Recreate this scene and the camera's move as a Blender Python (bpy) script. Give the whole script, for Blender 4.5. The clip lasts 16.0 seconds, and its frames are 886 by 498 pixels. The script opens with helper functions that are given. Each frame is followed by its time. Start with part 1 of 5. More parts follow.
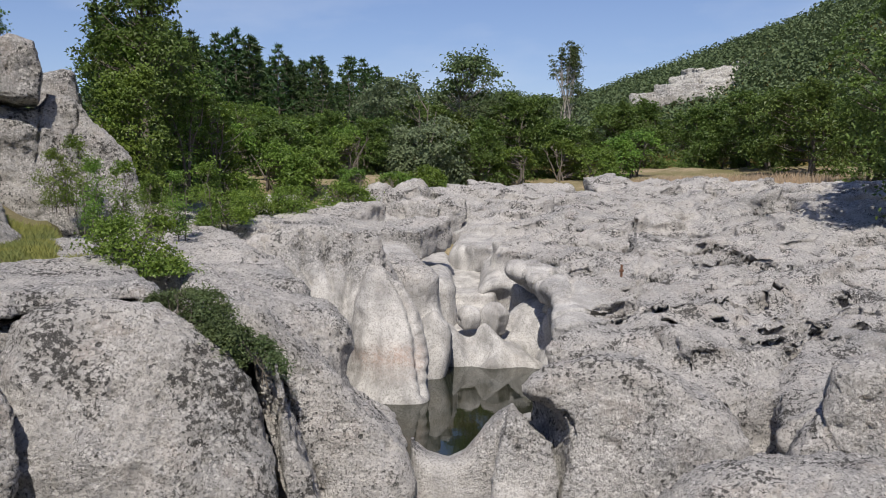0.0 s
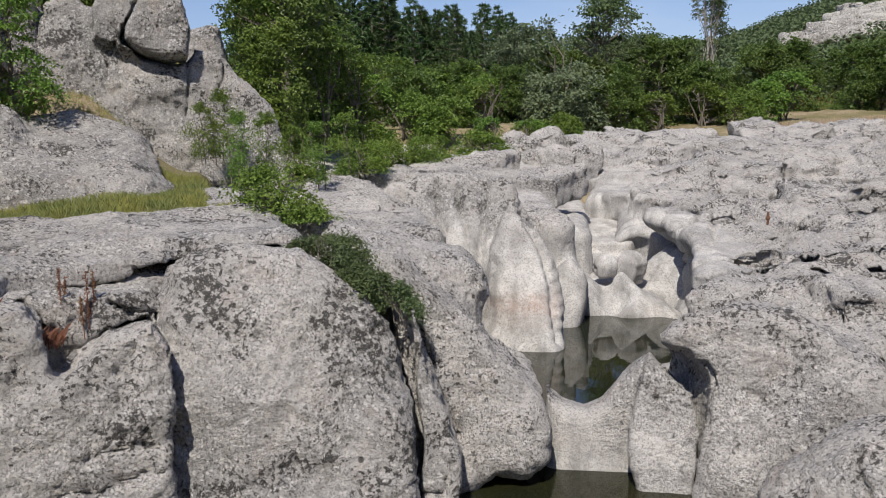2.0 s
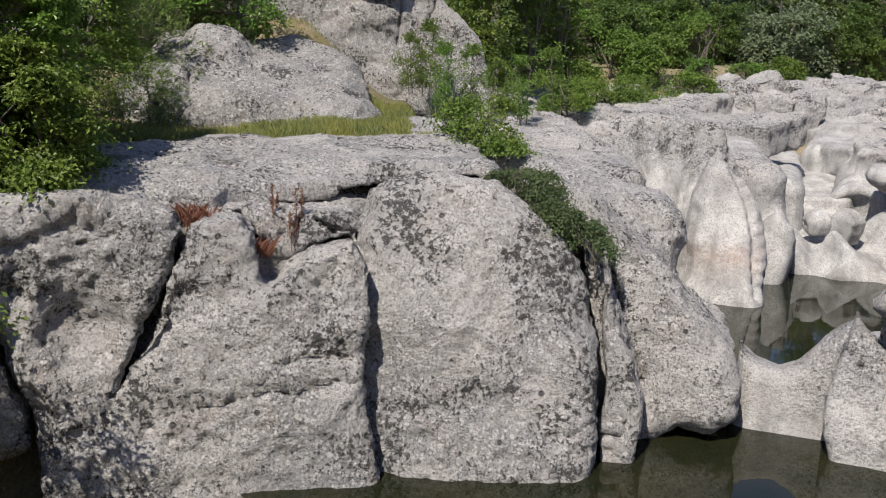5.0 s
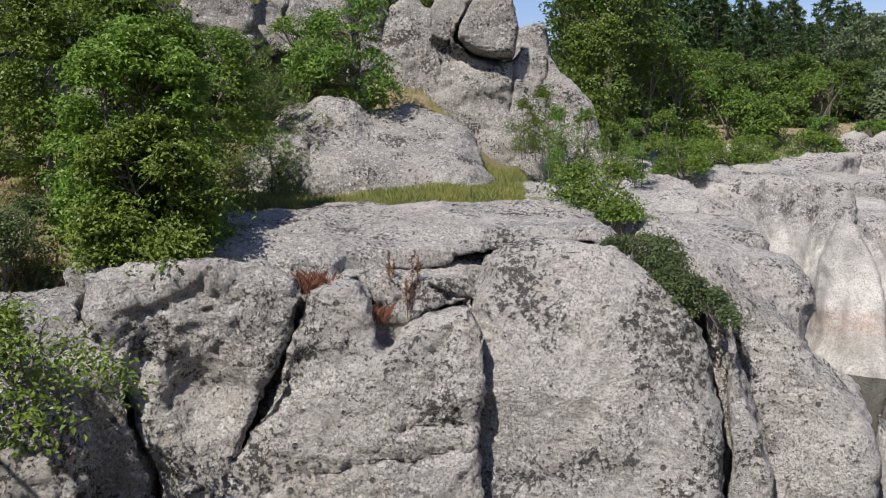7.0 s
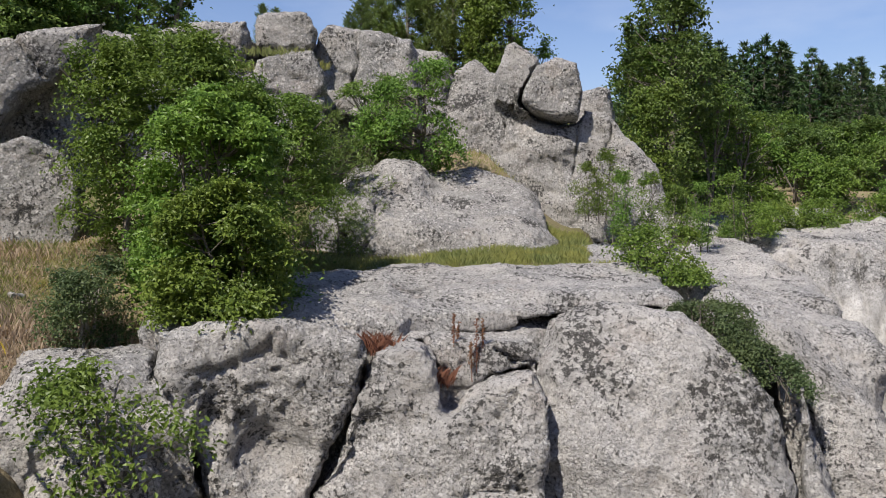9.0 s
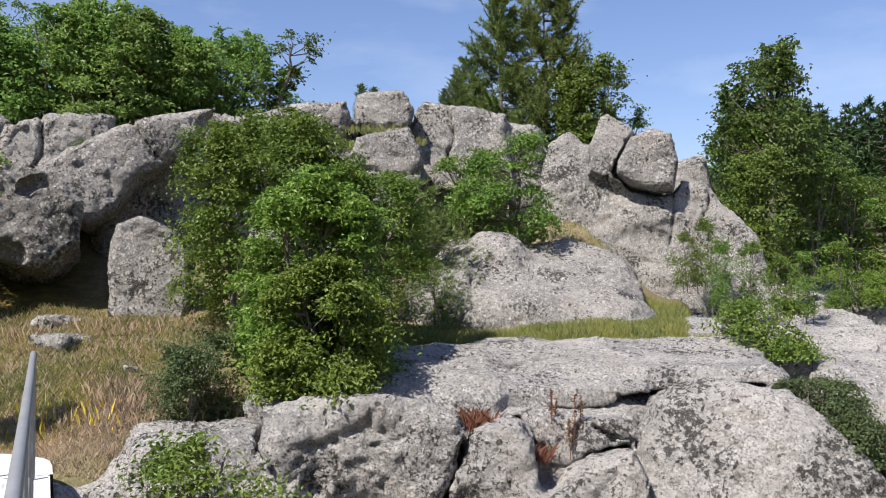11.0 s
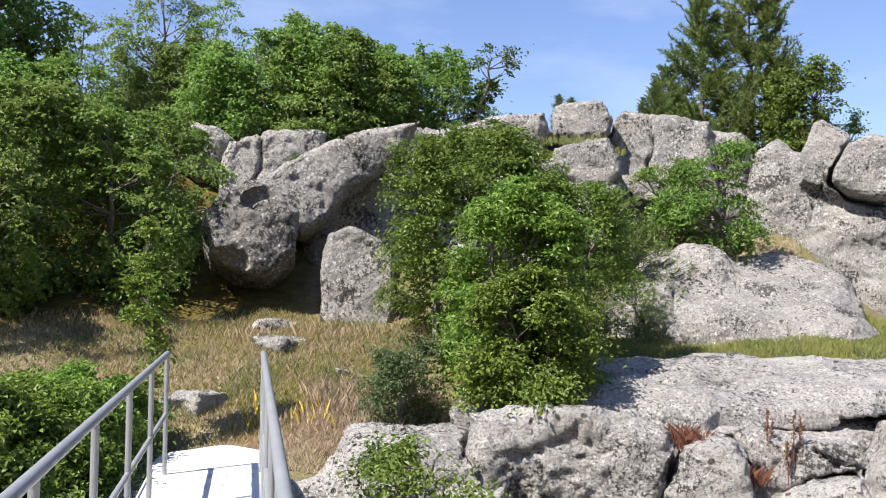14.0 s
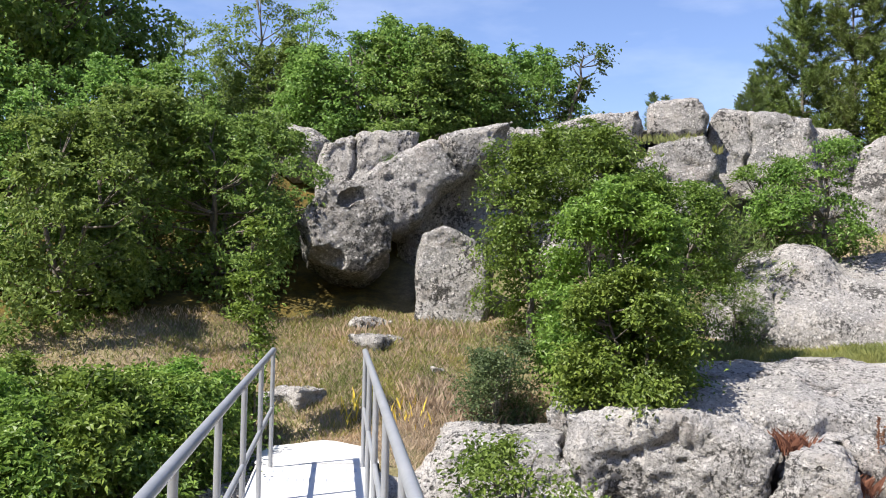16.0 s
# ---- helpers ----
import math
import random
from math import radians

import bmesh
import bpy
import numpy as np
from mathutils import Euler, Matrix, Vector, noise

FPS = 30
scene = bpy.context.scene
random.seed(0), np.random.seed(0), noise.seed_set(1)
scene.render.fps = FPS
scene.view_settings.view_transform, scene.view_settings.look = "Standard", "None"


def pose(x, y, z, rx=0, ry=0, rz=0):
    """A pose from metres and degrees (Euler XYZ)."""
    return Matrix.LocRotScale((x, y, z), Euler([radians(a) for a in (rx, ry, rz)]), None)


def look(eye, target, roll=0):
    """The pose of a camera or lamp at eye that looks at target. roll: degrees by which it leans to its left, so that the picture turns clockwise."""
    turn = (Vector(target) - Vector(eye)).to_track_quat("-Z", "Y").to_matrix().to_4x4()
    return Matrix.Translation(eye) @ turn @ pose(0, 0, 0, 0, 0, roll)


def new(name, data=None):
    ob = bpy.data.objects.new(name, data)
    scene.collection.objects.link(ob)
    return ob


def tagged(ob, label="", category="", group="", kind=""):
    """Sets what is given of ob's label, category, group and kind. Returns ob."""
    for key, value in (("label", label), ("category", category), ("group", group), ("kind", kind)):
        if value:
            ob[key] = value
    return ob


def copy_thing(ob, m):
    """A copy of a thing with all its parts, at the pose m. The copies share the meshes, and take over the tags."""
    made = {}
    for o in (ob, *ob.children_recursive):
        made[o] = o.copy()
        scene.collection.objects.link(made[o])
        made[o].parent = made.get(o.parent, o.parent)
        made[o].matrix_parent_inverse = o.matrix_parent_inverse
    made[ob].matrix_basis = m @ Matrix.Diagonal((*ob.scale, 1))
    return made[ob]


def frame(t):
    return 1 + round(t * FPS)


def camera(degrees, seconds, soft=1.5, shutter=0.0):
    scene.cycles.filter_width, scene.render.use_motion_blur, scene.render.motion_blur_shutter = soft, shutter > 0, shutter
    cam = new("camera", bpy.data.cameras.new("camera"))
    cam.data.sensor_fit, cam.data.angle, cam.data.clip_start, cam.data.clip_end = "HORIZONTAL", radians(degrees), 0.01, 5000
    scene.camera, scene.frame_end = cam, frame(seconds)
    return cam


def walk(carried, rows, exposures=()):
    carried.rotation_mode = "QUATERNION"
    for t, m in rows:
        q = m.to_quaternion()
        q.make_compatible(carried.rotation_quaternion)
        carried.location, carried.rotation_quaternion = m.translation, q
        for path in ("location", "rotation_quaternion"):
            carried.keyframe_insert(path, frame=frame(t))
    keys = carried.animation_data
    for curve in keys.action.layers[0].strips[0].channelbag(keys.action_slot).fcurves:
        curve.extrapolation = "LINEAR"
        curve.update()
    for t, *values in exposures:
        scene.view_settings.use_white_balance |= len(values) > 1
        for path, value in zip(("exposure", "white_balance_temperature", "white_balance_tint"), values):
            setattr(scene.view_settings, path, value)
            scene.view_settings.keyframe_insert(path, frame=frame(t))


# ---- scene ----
cam = camera(52.99, 16.0, soft=1.0)
# seconds, place, heading, pitch, roll
PATH = [
    (0, 0.005, 0.053, 1.738, 0.03, -3.78, -0.47),
    (0.5, -0.013, 0.082, 1.720, 3.15, -4.29, -1.10),
    (1, -0.009, 0.092, 1.710, 5.99, -4.74, -1.34),
    (1.5, -0.009, 0.115, 1.695, 7.44, -5.63, -1.36),
    (2, -0.001, 0.106, 1.685, 8.79, -6.84, -1.38),
    (2.5, 0.005, 0.103, 1.673, 10.38, -7.79, -1.07),
    (3, 0.070, 0.075, 1.643, 14.31, -9.67, -0.68),
    (3.2, 0.062, 0.065, 1.662, 15.30, -10.43, -0.38),
    (5.3, -0.024, 0.130, 1.641, 22.70, -10.63, 1.05),
    (5.5, -0.037, 0.144, 1.625, 23.69, -10.49, 0.94),
    (6, -0.061, 0.151, 1.636, 25.84, -9.63, 0.47),
    (6.5, -0.071, 0.138, 1.657, 27.76, -8.14, 0.16),
    (7, -0.068, 0.126, 1.688, 28.63, -6.81, -0.05),
    (7.5, -0.074, 0.111, 1.688, 29.58, -5.73, -0.06),
    (8, -0.080, 0.096, 1.702, 30.15, -4.92, -0.04),
    (8.5, -0.085, 0.062, 1.718, 31.32, -4.04, 0.08),
    (9, -0.098, 0.047, 1.736, 32.49, -3.00, 0.30),
    (9.2, -0.093, 0.050, 1.746, 32.90, -2.67, 0.28),
    (11.3, -0.062, -0.113, 1.849, 39.27, 1.71, -0.17),
    (11.5, -0.070, -0.143, 1.836, 39.75, 1.91, -0.21),
    (12, -0.108, -0.161, 1.835, 42.14, 2.08, -0.12),
    (12.5, -0.145, -0.171, 1.822, 44.49, 1.99, -0.53),
    (13, -0.163, -0.184, 1.820, 46.57, 2.19, 0.08),
    (13.5, -0.183, -0.205, 1.818, 48.56, 2.20, 0.51),
    (14, -0.210, -0.229, 1.819, 50.50, 1.99, 0.80),
    (14.5, -0.219, -0.273, 1.821, 52.34, 1.58, 1.22),
    (15, -0.238, -0.314, 1.822, 53.76, 1.60, 1.37),
    (15.5, -0.257, -0.347, 1.831, 54.96, 1.73, 1.02),
    (16, -0.258, -0.367, 1.825, 55.98, 1.84, 1.17),
]
walk(cam, [(t, pose(x, y, z, 90 + pitch, 0, yaw) @ pose(0, 0, 0, 0, 0, roll)) for t, x, y, z, yaw, pitch, roll in PATH],
     exposures=[(0, 0.1), (5.5, 0.27), (9.2, 0.32), (11.5, 0.67), (16, 0.98)])

# ---- light ----
SUN_BEARING, SUN_HEIGHT = 176.0, 51.0
world = bpy.data.worlds.new("sky")
scene.world = world
world.use_nodes = True
wn, wl = world.node_tree.nodes, world.node_tree.links
wn.clear()
sky = wn.new("ShaderNodeTexSky")
sky.sky_type, sky.sun_disc = "NISHITA", False
sky.sun_elevation, sky.sun_rotation = radians(SUN_HEIGHT), radians(-SUN_BEARING)
sky.air_density, sky.dust_density, sky.ozone_density = 1.1, 0.3, 4.0
coord = wn.new("ShaderNodeTexCoord")
stretch = wn.new("ShaderNodeMapping")
stretch.inputs["Scale"].default_value = (2.2, 2.2, 7.0)
cloud = wn.new("ShaderNodeTexNoise")
cloud.inputs["Scale"].default_value, cloud.inputs["Detail"].default_value = 1.6, 6.0
cloud.inputs["Roughness"].default_value = 0.55
thin = wn.new("ShaderNodeMapRange")
thin.inputs["From Min"].default_value, thin.inputs["From Max"].default_value = 0.52, 0.85
thin.inputs["To Max"].default_value = 0.25
veil = wn.new("ShaderNodeMixRGB")
veil.inputs["Color2"].default_value = (9.0, 9.3, 10.0, 1)
back = wn.new("ShaderNodeBackground")
back.inputs["Strength"].default_value = 0.088
wout = wn.new("ShaderNodeOutputWorld")
wl.new(coord.outputs["Generated"], stretch.inputs["Vector"])
wl.new(stretch.outputs["Vector"], cloud.inputs["Vector"])
wl.new(cloud.outputs["Fac"], thin.inputs["Value"])
wl.new(thin.outputs["Result"], veil.inputs["Fac"])
tone = wn.new("ShaderNodeMixRGB")
tone.blend_type = "MULTIPLY"
tone.inputs["Fac"].default_value, tone.inputs["Color2"].default_value = 1.0, (1.04, 0.97, 1.12, 1)
wl.new(sky.outputs["Color"], tone.inputs["Color1"])
wl.new(tone.outputs["Color"], veil.inputs["Color1"])
wl.new(veil.outputs["Color"], back.inputs["Color"])
wl.new(back.outputs["Background"], wout.inputs["Surface"])
sun = new("sun", bpy.data.lights.new("sun", "SUN"))
sun.data.energy, sun.data.angle, sun.data.color = 5.0, radians(0.53), (1.0, 0.935, 0.84)
sun_from = Vector((-math.sin(radians(SUN_BEARING)) * math.cos(radians(SUN_HEIGHT)),
                   math.cos(radians(SUN_BEARING)) * math.cos(radians(SUN_HEIGHT)), math.sin(radians(SUN_HEIGHT))))
sun.matrix_world = look(sun_from * 60, (0, 0, 0))


# ---- helpers of this scene ----
def at(bearing, far, z=0.0):
    """Plan place from a bearing (degrees, turning left from north) and a distance."""
    return Vector((-math.sin(radians(bearing)) * far, math.cos(radians(bearing)) * far, z))


def hash3(i, seed):
    """A number from -1 to 1 for each row of whole numbers."""
    h = (i[:, 0].astype(np.uint32) * np.uint32(374761393) + i[:, 1].astype(np.uint32) * np.uint32(668265263)
         + i[:, 2].astype(np.uint32) * np.uint32(2147483647) + np.uint32(seed * 974711 + 13))
    h = (h ^ (h >> np.uint32(13))) * np.uint32(1274126177)
    h = (h ^ (h >> np.uint32(16))) * np.uint32(2246822519)
    h = h ^ (h >> np.uint32(15))
    return h.astype(np.float64) / 2147483647.5 - 1.0


def vnoise(p, seed=0):
    """Smooth value noise at points p (n, 3)."""
    i = np.floor(p).astype(np.int64)
    f = p - i
    f = f * f * f * (f * (f * 6 - 15) + 10)
    out = 0.0
    for dx in (0, 1):
        wx = f[:, 0] if dx else 1 - f[:, 0]
        for dy in (0, 1):
            wy = f[:, 1] if dy else 1 - f[:, 1]
            for dz in (0, 1):
                wz = f[:, 2] if dz else 1 - f[:, 2]
                out = out + wx * wy * wz * hash3(i + np.array((dx, dy, dz)), seed)
    return out


def fbm(p, octaves=4, seed=0, gain=0.5):
    out, a = 0.0, 1.0
    for k in range(octaves):
        out = out + a * vnoise(p * 2.03 ** k + 7.3 * k, seed + k)
        a *= gain
    return out


def step(lo, hi, v):
    t = np.clip((v - lo) / (hi - lo), 0, 1)
    return t * t * (3 - 2 * t)


def raw_mesh(name, verts, faces, smooth=True):
    """A mesh from arrays: verts (n, 3) and faces (m, 3 or 4)."""
    verts, faces = np.asarray(verts, np.float32), np.asarray(faces, np.int32)
    me = bpy.data.meshes.new(name)
    me.vertices.add(len(verts))
    me.vertices.foreach_set("co", verts.ravel())
    k = faces.shape[1]
    me.loops.add(faces.size)
    me.loops.foreach_set("vertex_index", faces.ravel())
    me.polygons.add(len(faces))
    me.polygons.foreach_set("loop_start", np.arange(0, faces.size, k, dtype=np.int32))
    me.polygons.foreach_set("use_smooth", np.full(len(faces), smooth))
    me.update(calc_edges=True)
    return me


def part_mesh(name, me, material, parent=None, label=""):
    me.materials.append(material)
    ob = new(name, me)
    ob.parent = parent
    return tagged(ob, label)


def part(name, bm, material, parent=None, label="", smooth=True):
    me = bpy.data.meshes.new(name)
    bm.to_mesh(me)
    bm.free()
    if smooth:
        me.polygons.foreach_set("use_smooth", np.full(len(me.polygons), True))
    return part_mesh(name, me, material, parent, label)


def tubes(paths, sides=6):
    """Verts and faces of tapered tubes; each path is a list of (point, radius)."""
    vs, fs, n = [], [], 0
    ang = np.arange(sides) * 2 * math.pi / sides
    for path in paths:
        pts = np.array([tuple(q) for q, r in path])
        rad = np.array([r for q, r in path])
        tan = np.gradient(pts, axis=0)
        tan /= np.linalg.norm(tan, axis=1)[:, None] + 1e-9
        ref = np.where(np.abs(tan[:, 2:3]) > 0.9, np.array([[1.0, 0, 0]]), np.array([[0, 0, 1.0]]))
        u = np.cross(tan, ref)
        u /= np.linalg.norm(u, axis=1)[:, None] + 1e-9
        w = np.cross(tan, u)
        ring = pts[:, None] + rad[:, None, None] * (np.cos(ang)[None, :, None] * u[:, None] + np.sin(ang)[None, :, None] * w[:, None])
        vs.append(ring.reshape(-1, 3))
        m = len(pts)
        a = (np.arange(m - 1)[:, None] * sides + np.arange(sides)[None]).ravel()
        b = (np.arange(m - 1)[:, None] * sides + (np.arange(sides)[None] + 1) % sides).ravel()
        fs.append(np.stack([a, b, b + sides, a + sides], 1) + n)
        n += m * sides
    return np.concatenate(vs), np.concatenate(fs)


# ---- materials ----
def tree_of(name):
    m = bpy.data.materials.new(name)
    m.use_nodes = True
    nt = m.node_tree
    return m, nt, nt.nodes["Principled BSDF"], nt.nodes["Material Output"]


def node(nt, kind, **values):
    n = nt.nodes.new("ShaderNode" + kind)
    for k, v in values.items():
        n.inputs[k.replace("_", " ")].default_value = v
    return n


def noise_at(nt, vec, scale, detail=4.0, rough=0.6):
    n = node(nt, "TexNoise", Scale=scale, Detail=detail, Roughness=rough)
    nt.links.new(vec, n.inputs["Vector"])
    return n.outputs["Fac"]


def ranged(nt, v, lo, hi, a=0.0, b=1.0):
    n = nt.nodes.new("ShaderNodeMapRange")
    for k, x in zip(("From Min", "From Max", "To Min", "To Max"), (lo, hi, a, b)):
        n.inputs[k].default_value = x
    nt.links.new(v, n.inputs["Value"])
    return n.outputs["Result"]


def mixed(nt, fac, c1, c2):
    n = nt.nodes.new("ShaderNodeMixRGB")
    for k, c in (("Fac", fac), ("Color1", c1), ("Color2", c2)):
        if isinstance(c, (tuple, float, int)):
            n.inputs[k].default_value = (*c, 1) if isinstance(c, tuple) else c
        else:
            nt.links.new(c, n.inputs[k])
    return n.outputs["Color"]


def math_of(nt, op, a, b):
    n = nt.nodes.new("ShaderNodeMath")
    n.operation = op
    for k, v in enumerate((a, b)):
        if isinstance(v, (int, float)):
            n.inputs[k].default_value = v
        else:
            nt.links.new(v, n.inputs[k])
    return n.outputs[0]


def bumped(nt, shader, height, strength, distance):
    b = node(nt, "Bump", Strength=strength, Distance=distance)
    nt.links.new(height, b.inputs["Height"])
    nt.links.new(b.outputs["Normal"], shader.inputs["Normal"])
    return b


def rock_material(name, pale, dark, lichen=1.0, scale=1.0):
    m, nt, sh, out = tree_of(name)
    geo = nt.nodes.new("ShaderNodeNewGeometry")
    pos = geo.outputs["Position"]
    worn = nt.nodes.new("ShaderNodeAttribute")
    worn.attribute_name = "worn"
    wet = worn.outputs["Fac"]
    dry = math_of(nt, "SUBTRACT", 1.0, wet)
    broad = noise_at(nt, pos, 0.9 * scale, 5, 0.6)
    col = mixed(nt, ranged(nt, broad, 0.36, 0.64), pale, dark)
    cool = noise_at(nt, pos, 0.55 * scale, 5, 0.62)
    col = mixed(nt, ranged(nt, cool, 0.5, 0.64, 0, 0.6), col, (dark[0] * 0.66, dark[1] * 0.69, dark[2] * 0.73))
    warm = noise_at(nt, pos, 2.3 * scale, 4, 0.6)
    col = mixed(nt, ranged(nt, warm, 0.54, 0.68, 0, 0.45), col, (0.40, 0.34, 0.30))
    grain = noise_at(nt, pos, 34.0 * scale, 4, 0.65)
    fine = noise_at(nt, pos, 95.0 * scale, 3, 0.65)
    bold = ranged(nt, noise_at(nt, pos, 1.1 * scale, 4, 0.65), 0.36, 0.6, 0.35, 1.0)
    fleck = noise_at(nt, pos, 16.0 * scale, 5, 0.7)
    patch = noise_at(nt, pos, 1.4 * scale, 5, 0.62)
    # overlapping rosettes of crust lichen, pale and grey
    for size, reach, share in ((11.0, 0.42, 0.75), (23.0, 0.46, 0.8)):
        crust = node(nt, "TexVoronoi", Scale=size * scale, Randomness=1.0)
        warp = nt.nodes.new("ShaderNodeVectorMath")
        warp.operation = "MULTIPLY_ADD"
        fold = node(nt, "TexNoise", Scale=size * 2.2 * scale, Detail=3.0)
        nt.links.new(pos, fold.inputs["Vector"])
        nt.links.new(fold.outputs["Color"], warp.inputs[0])
        warp.inputs[1].default_value = (0.55 / size / scale,) * 3
        nt.links.new(pos, warp.inputs[2])
        nt.links.new(warp.outputs[0], crust.inputs["Vector"])
        pick = nt.nodes.new("ShaderNodeSeparateColor")
        nt.links.new(crust.outputs["Color"], pick.inputs["Color"])
        disc = math_of(nt, "MULTIPLY", ranged(nt, crust.outputs["Distance"], reach, reach - 0.1), dry)
        pale_one = math_of(nt, "MULTIPLY", disc, ranged(nt, pick.outputs["Red"], 0.58, 0.6, 0.0, share))
        grey_one = math_of(nt, "MULTIPLY", disc, ranged(nt, pick.outputs["Red"], 0.36, 0.34, 0.0, share * 0.6))
        col = mixed(nt, math_of(nt, "MULTIPLY", pale_one, bold), col, (0.68, 0.655, 0.63))
        col = mixed(nt, grey_one, col, (dark[0] * 0.55, dark[1] * 0.56, dark[2] * 0.57))
    # dark grains and black lichen, denser in some patches
    col = mixed(nt, math_of(nt, "MULTIPLY", ranged(nt, grain, 0.42, 0.47, 0.8, 0.0), bold), col, (0.10, 0.096, 0.09))
    thr = math_of(nt, "ADD", fleck, math_of(nt, "MULTIPLY", ranged(nt, patch, 0.3, 0.7, -0.5, 0.5), 0.34))
    black = math_of(nt, "MULTIPLY", ranged(nt, thr, 0.59, 0.612, 0.0, 0.92 * lichen), dry)
    col = mixed(nt, black, col, (0.045, 0.043, 0.041))
    # small round solution holes, the shade inside them painted near black
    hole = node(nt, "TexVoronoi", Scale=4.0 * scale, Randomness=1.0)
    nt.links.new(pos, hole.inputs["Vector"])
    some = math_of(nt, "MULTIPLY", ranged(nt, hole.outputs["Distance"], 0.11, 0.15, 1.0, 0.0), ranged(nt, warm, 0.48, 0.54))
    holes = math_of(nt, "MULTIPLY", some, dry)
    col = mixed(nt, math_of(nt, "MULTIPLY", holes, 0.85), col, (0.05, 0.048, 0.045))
    # bleached grains
    col = mixed(nt, ranged(nt, fine, 0.56, 0.64, 0.0, 0.45), col, (0.64, 0.62, 0.59))
    # smooth, water-worn stone with soft streaks
    flow = nt.nodes.new("ShaderNodeMapping")
    flow.inputs["Scale"].default_value = (2.0, 2.0, 0.35)
    nt.links.new(pos, flow.inputs["Vector"])
    streak = noise_at(nt, flow.outputs["Vector"], 1.6, 5, 0.6)
    wcol = mixed(nt, ranged(nt, streak, 0.36, 0.66), (0.56, 0.545, 0.525), (0.19, 0.187, 0.183))
    wcol = mixed(nt, ranged(nt, grain, 0.43, 0.49, 0.55, 0.0), wcol, (0.2, 0.19, 0.175))
    wcol = mixed(nt, ranged(nt, patch, 0.52, 0.66, 0.0, 0.5), wcol, (0.17, 0.165, 0.16))
    wcol = mixed(nt, ranged(nt, fleck, 0.54, 0.6, 0.0, 0.45), wcol, (0.22, 0.21, 0.195))
    col = mixed(nt, math_of(nt, "MULTIPLY", wet, 0.72), col, wcol)
    rust = nt.nodes.new("ShaderNodeAttribute")
    rust.attribute_name = "rust"
    col = mixed(nt, math_of(nt, "MULTIPLY", rust.outputs["Fac"], ranged(nt, fleck, 0.35, 0.6, 0.15, 0.8)), col, (0.36, 0.17, 0.09))
    nt.links.new(col, sh.inputs["Base Color"])
    sh.inputs["Roughness"].default_value = 0.9
    sh.inputs["Specular IOR Level"].default_value = 0.25
    rough = math_of(nt, "ADD", math_of(nt, "MULTIPLY", grain, 0.55), math_of(nt, "MULTIPLY", fine, 0.3))
    rough = math_of(nt, "ADD", rough, math_of(nt, "MULTIPLY", fleck, 0.9))
    rough = math_of(nt, "SUBTRACT", rough, math_of(nt, "MULTIPLY", holes, 0.6))
    keep = math_of(nt, "MULTIPLY", rough, math_of(nt, "SUBTRACT", 1.0, math_of(nt, "MULTIPLY", wet, 0.8)))
    bumped(nt, sh, keep, 1.0, 0.07 / scale)
    return m


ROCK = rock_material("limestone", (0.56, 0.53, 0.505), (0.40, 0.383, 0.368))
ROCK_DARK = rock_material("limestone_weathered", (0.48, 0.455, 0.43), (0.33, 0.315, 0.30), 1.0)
# dark lichen crust, with the boulder's own shade put into the colour
ROCK_STAINED_SHADED = rock_material("limestone_stained_shaded", (0.33, 0.315, 0.295), (0.20, 0.192, 0.183), 1.0)
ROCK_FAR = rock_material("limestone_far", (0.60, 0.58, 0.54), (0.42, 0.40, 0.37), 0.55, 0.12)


def leaf_material(name, dark, light, yellow=0.2, gloss=0.45, through_light=0.4):
    m, nt, sh, out = tree_of(name)
    geo = nt.nodes.new("ShaderNodeNewGeometry")
    info = nt.nodes.new("ShaderNodeObjectInfo")
    col = mixed(nt, geo.outputs["Random Per Island"], dark, light)
    patch = noise_at(nt, geo.outputs["Position"], 1.4, 3, 0.5)
    col = mixed(nt, ranged(nt, patch, 0.42, 0.75, 0, yellow), col, (light[0] * 1.5, light[1] * 1.2, light[2] * 0.7))
    hue = node(nt, "HueSaturation")
    nt.links.new(ranged(nt, info.outputs["Random"], 0, 1, 0.485, 0.515), hue.inputs["Hue"])
    nt.links.new(ranged(nt, info.outputs["Random"], 0, 1, 0.85, 1.15), hue.inputs["Value"])
    nt.links.new(col, hue.inputs["Color"])
    nt.links.new(hue.outputs["Color"], sh.inputs["Base Color"])
    sh.inputs["Roughness"].default_value = gloss
    sh.inputs["Specular IOR Level"].default_value = 0.35
    tr = nt.nodes.new("ShaderNodeBsdfTranslucent")
    nt.links.new(hue.outputs["Color"], tr.inputs["Color"])
    mx = node(nt, "MixShader", Fac=through_light)
    nt.links.new(sh.outputs[0], mx.inputs[1])
    nt.links.new(tr.outputs[0], mx.inputs[2])
    nt.links.new(mx.outputs[0], out.inputs["Surface"])
    return m


LEAF = leaf_material("leaf_hornbeam", (0.075, 0.135, 0.026), (0.215, 0.325, 0.068), through_light=0.42)
LEAF_BRIGHT = leaf_material("leaf_bright", (0.08, 0.148, 0.027), (0.25, 0.37, 0.074), through_light=0.42)
# lightened leaf copy for slope and crest trees: light put into the colour
LEAF_LIT = leaf_material("leaf_lit", (0.11, 0.19, 0.045), (0.28, 0.405, 0.105), 0.08, through_light=0.5)
LEAF_DARK = leaf_material("leaf_oak", (0.07, 0.115, 0.028), (0.15, 0.215, 0.055), 0.15)
LEAF_SILVER = leaf_material("leaf_willow", (0.11, 0.15, 0.08), (0.21, 0.26, 0.15), 0.1, 0.55)
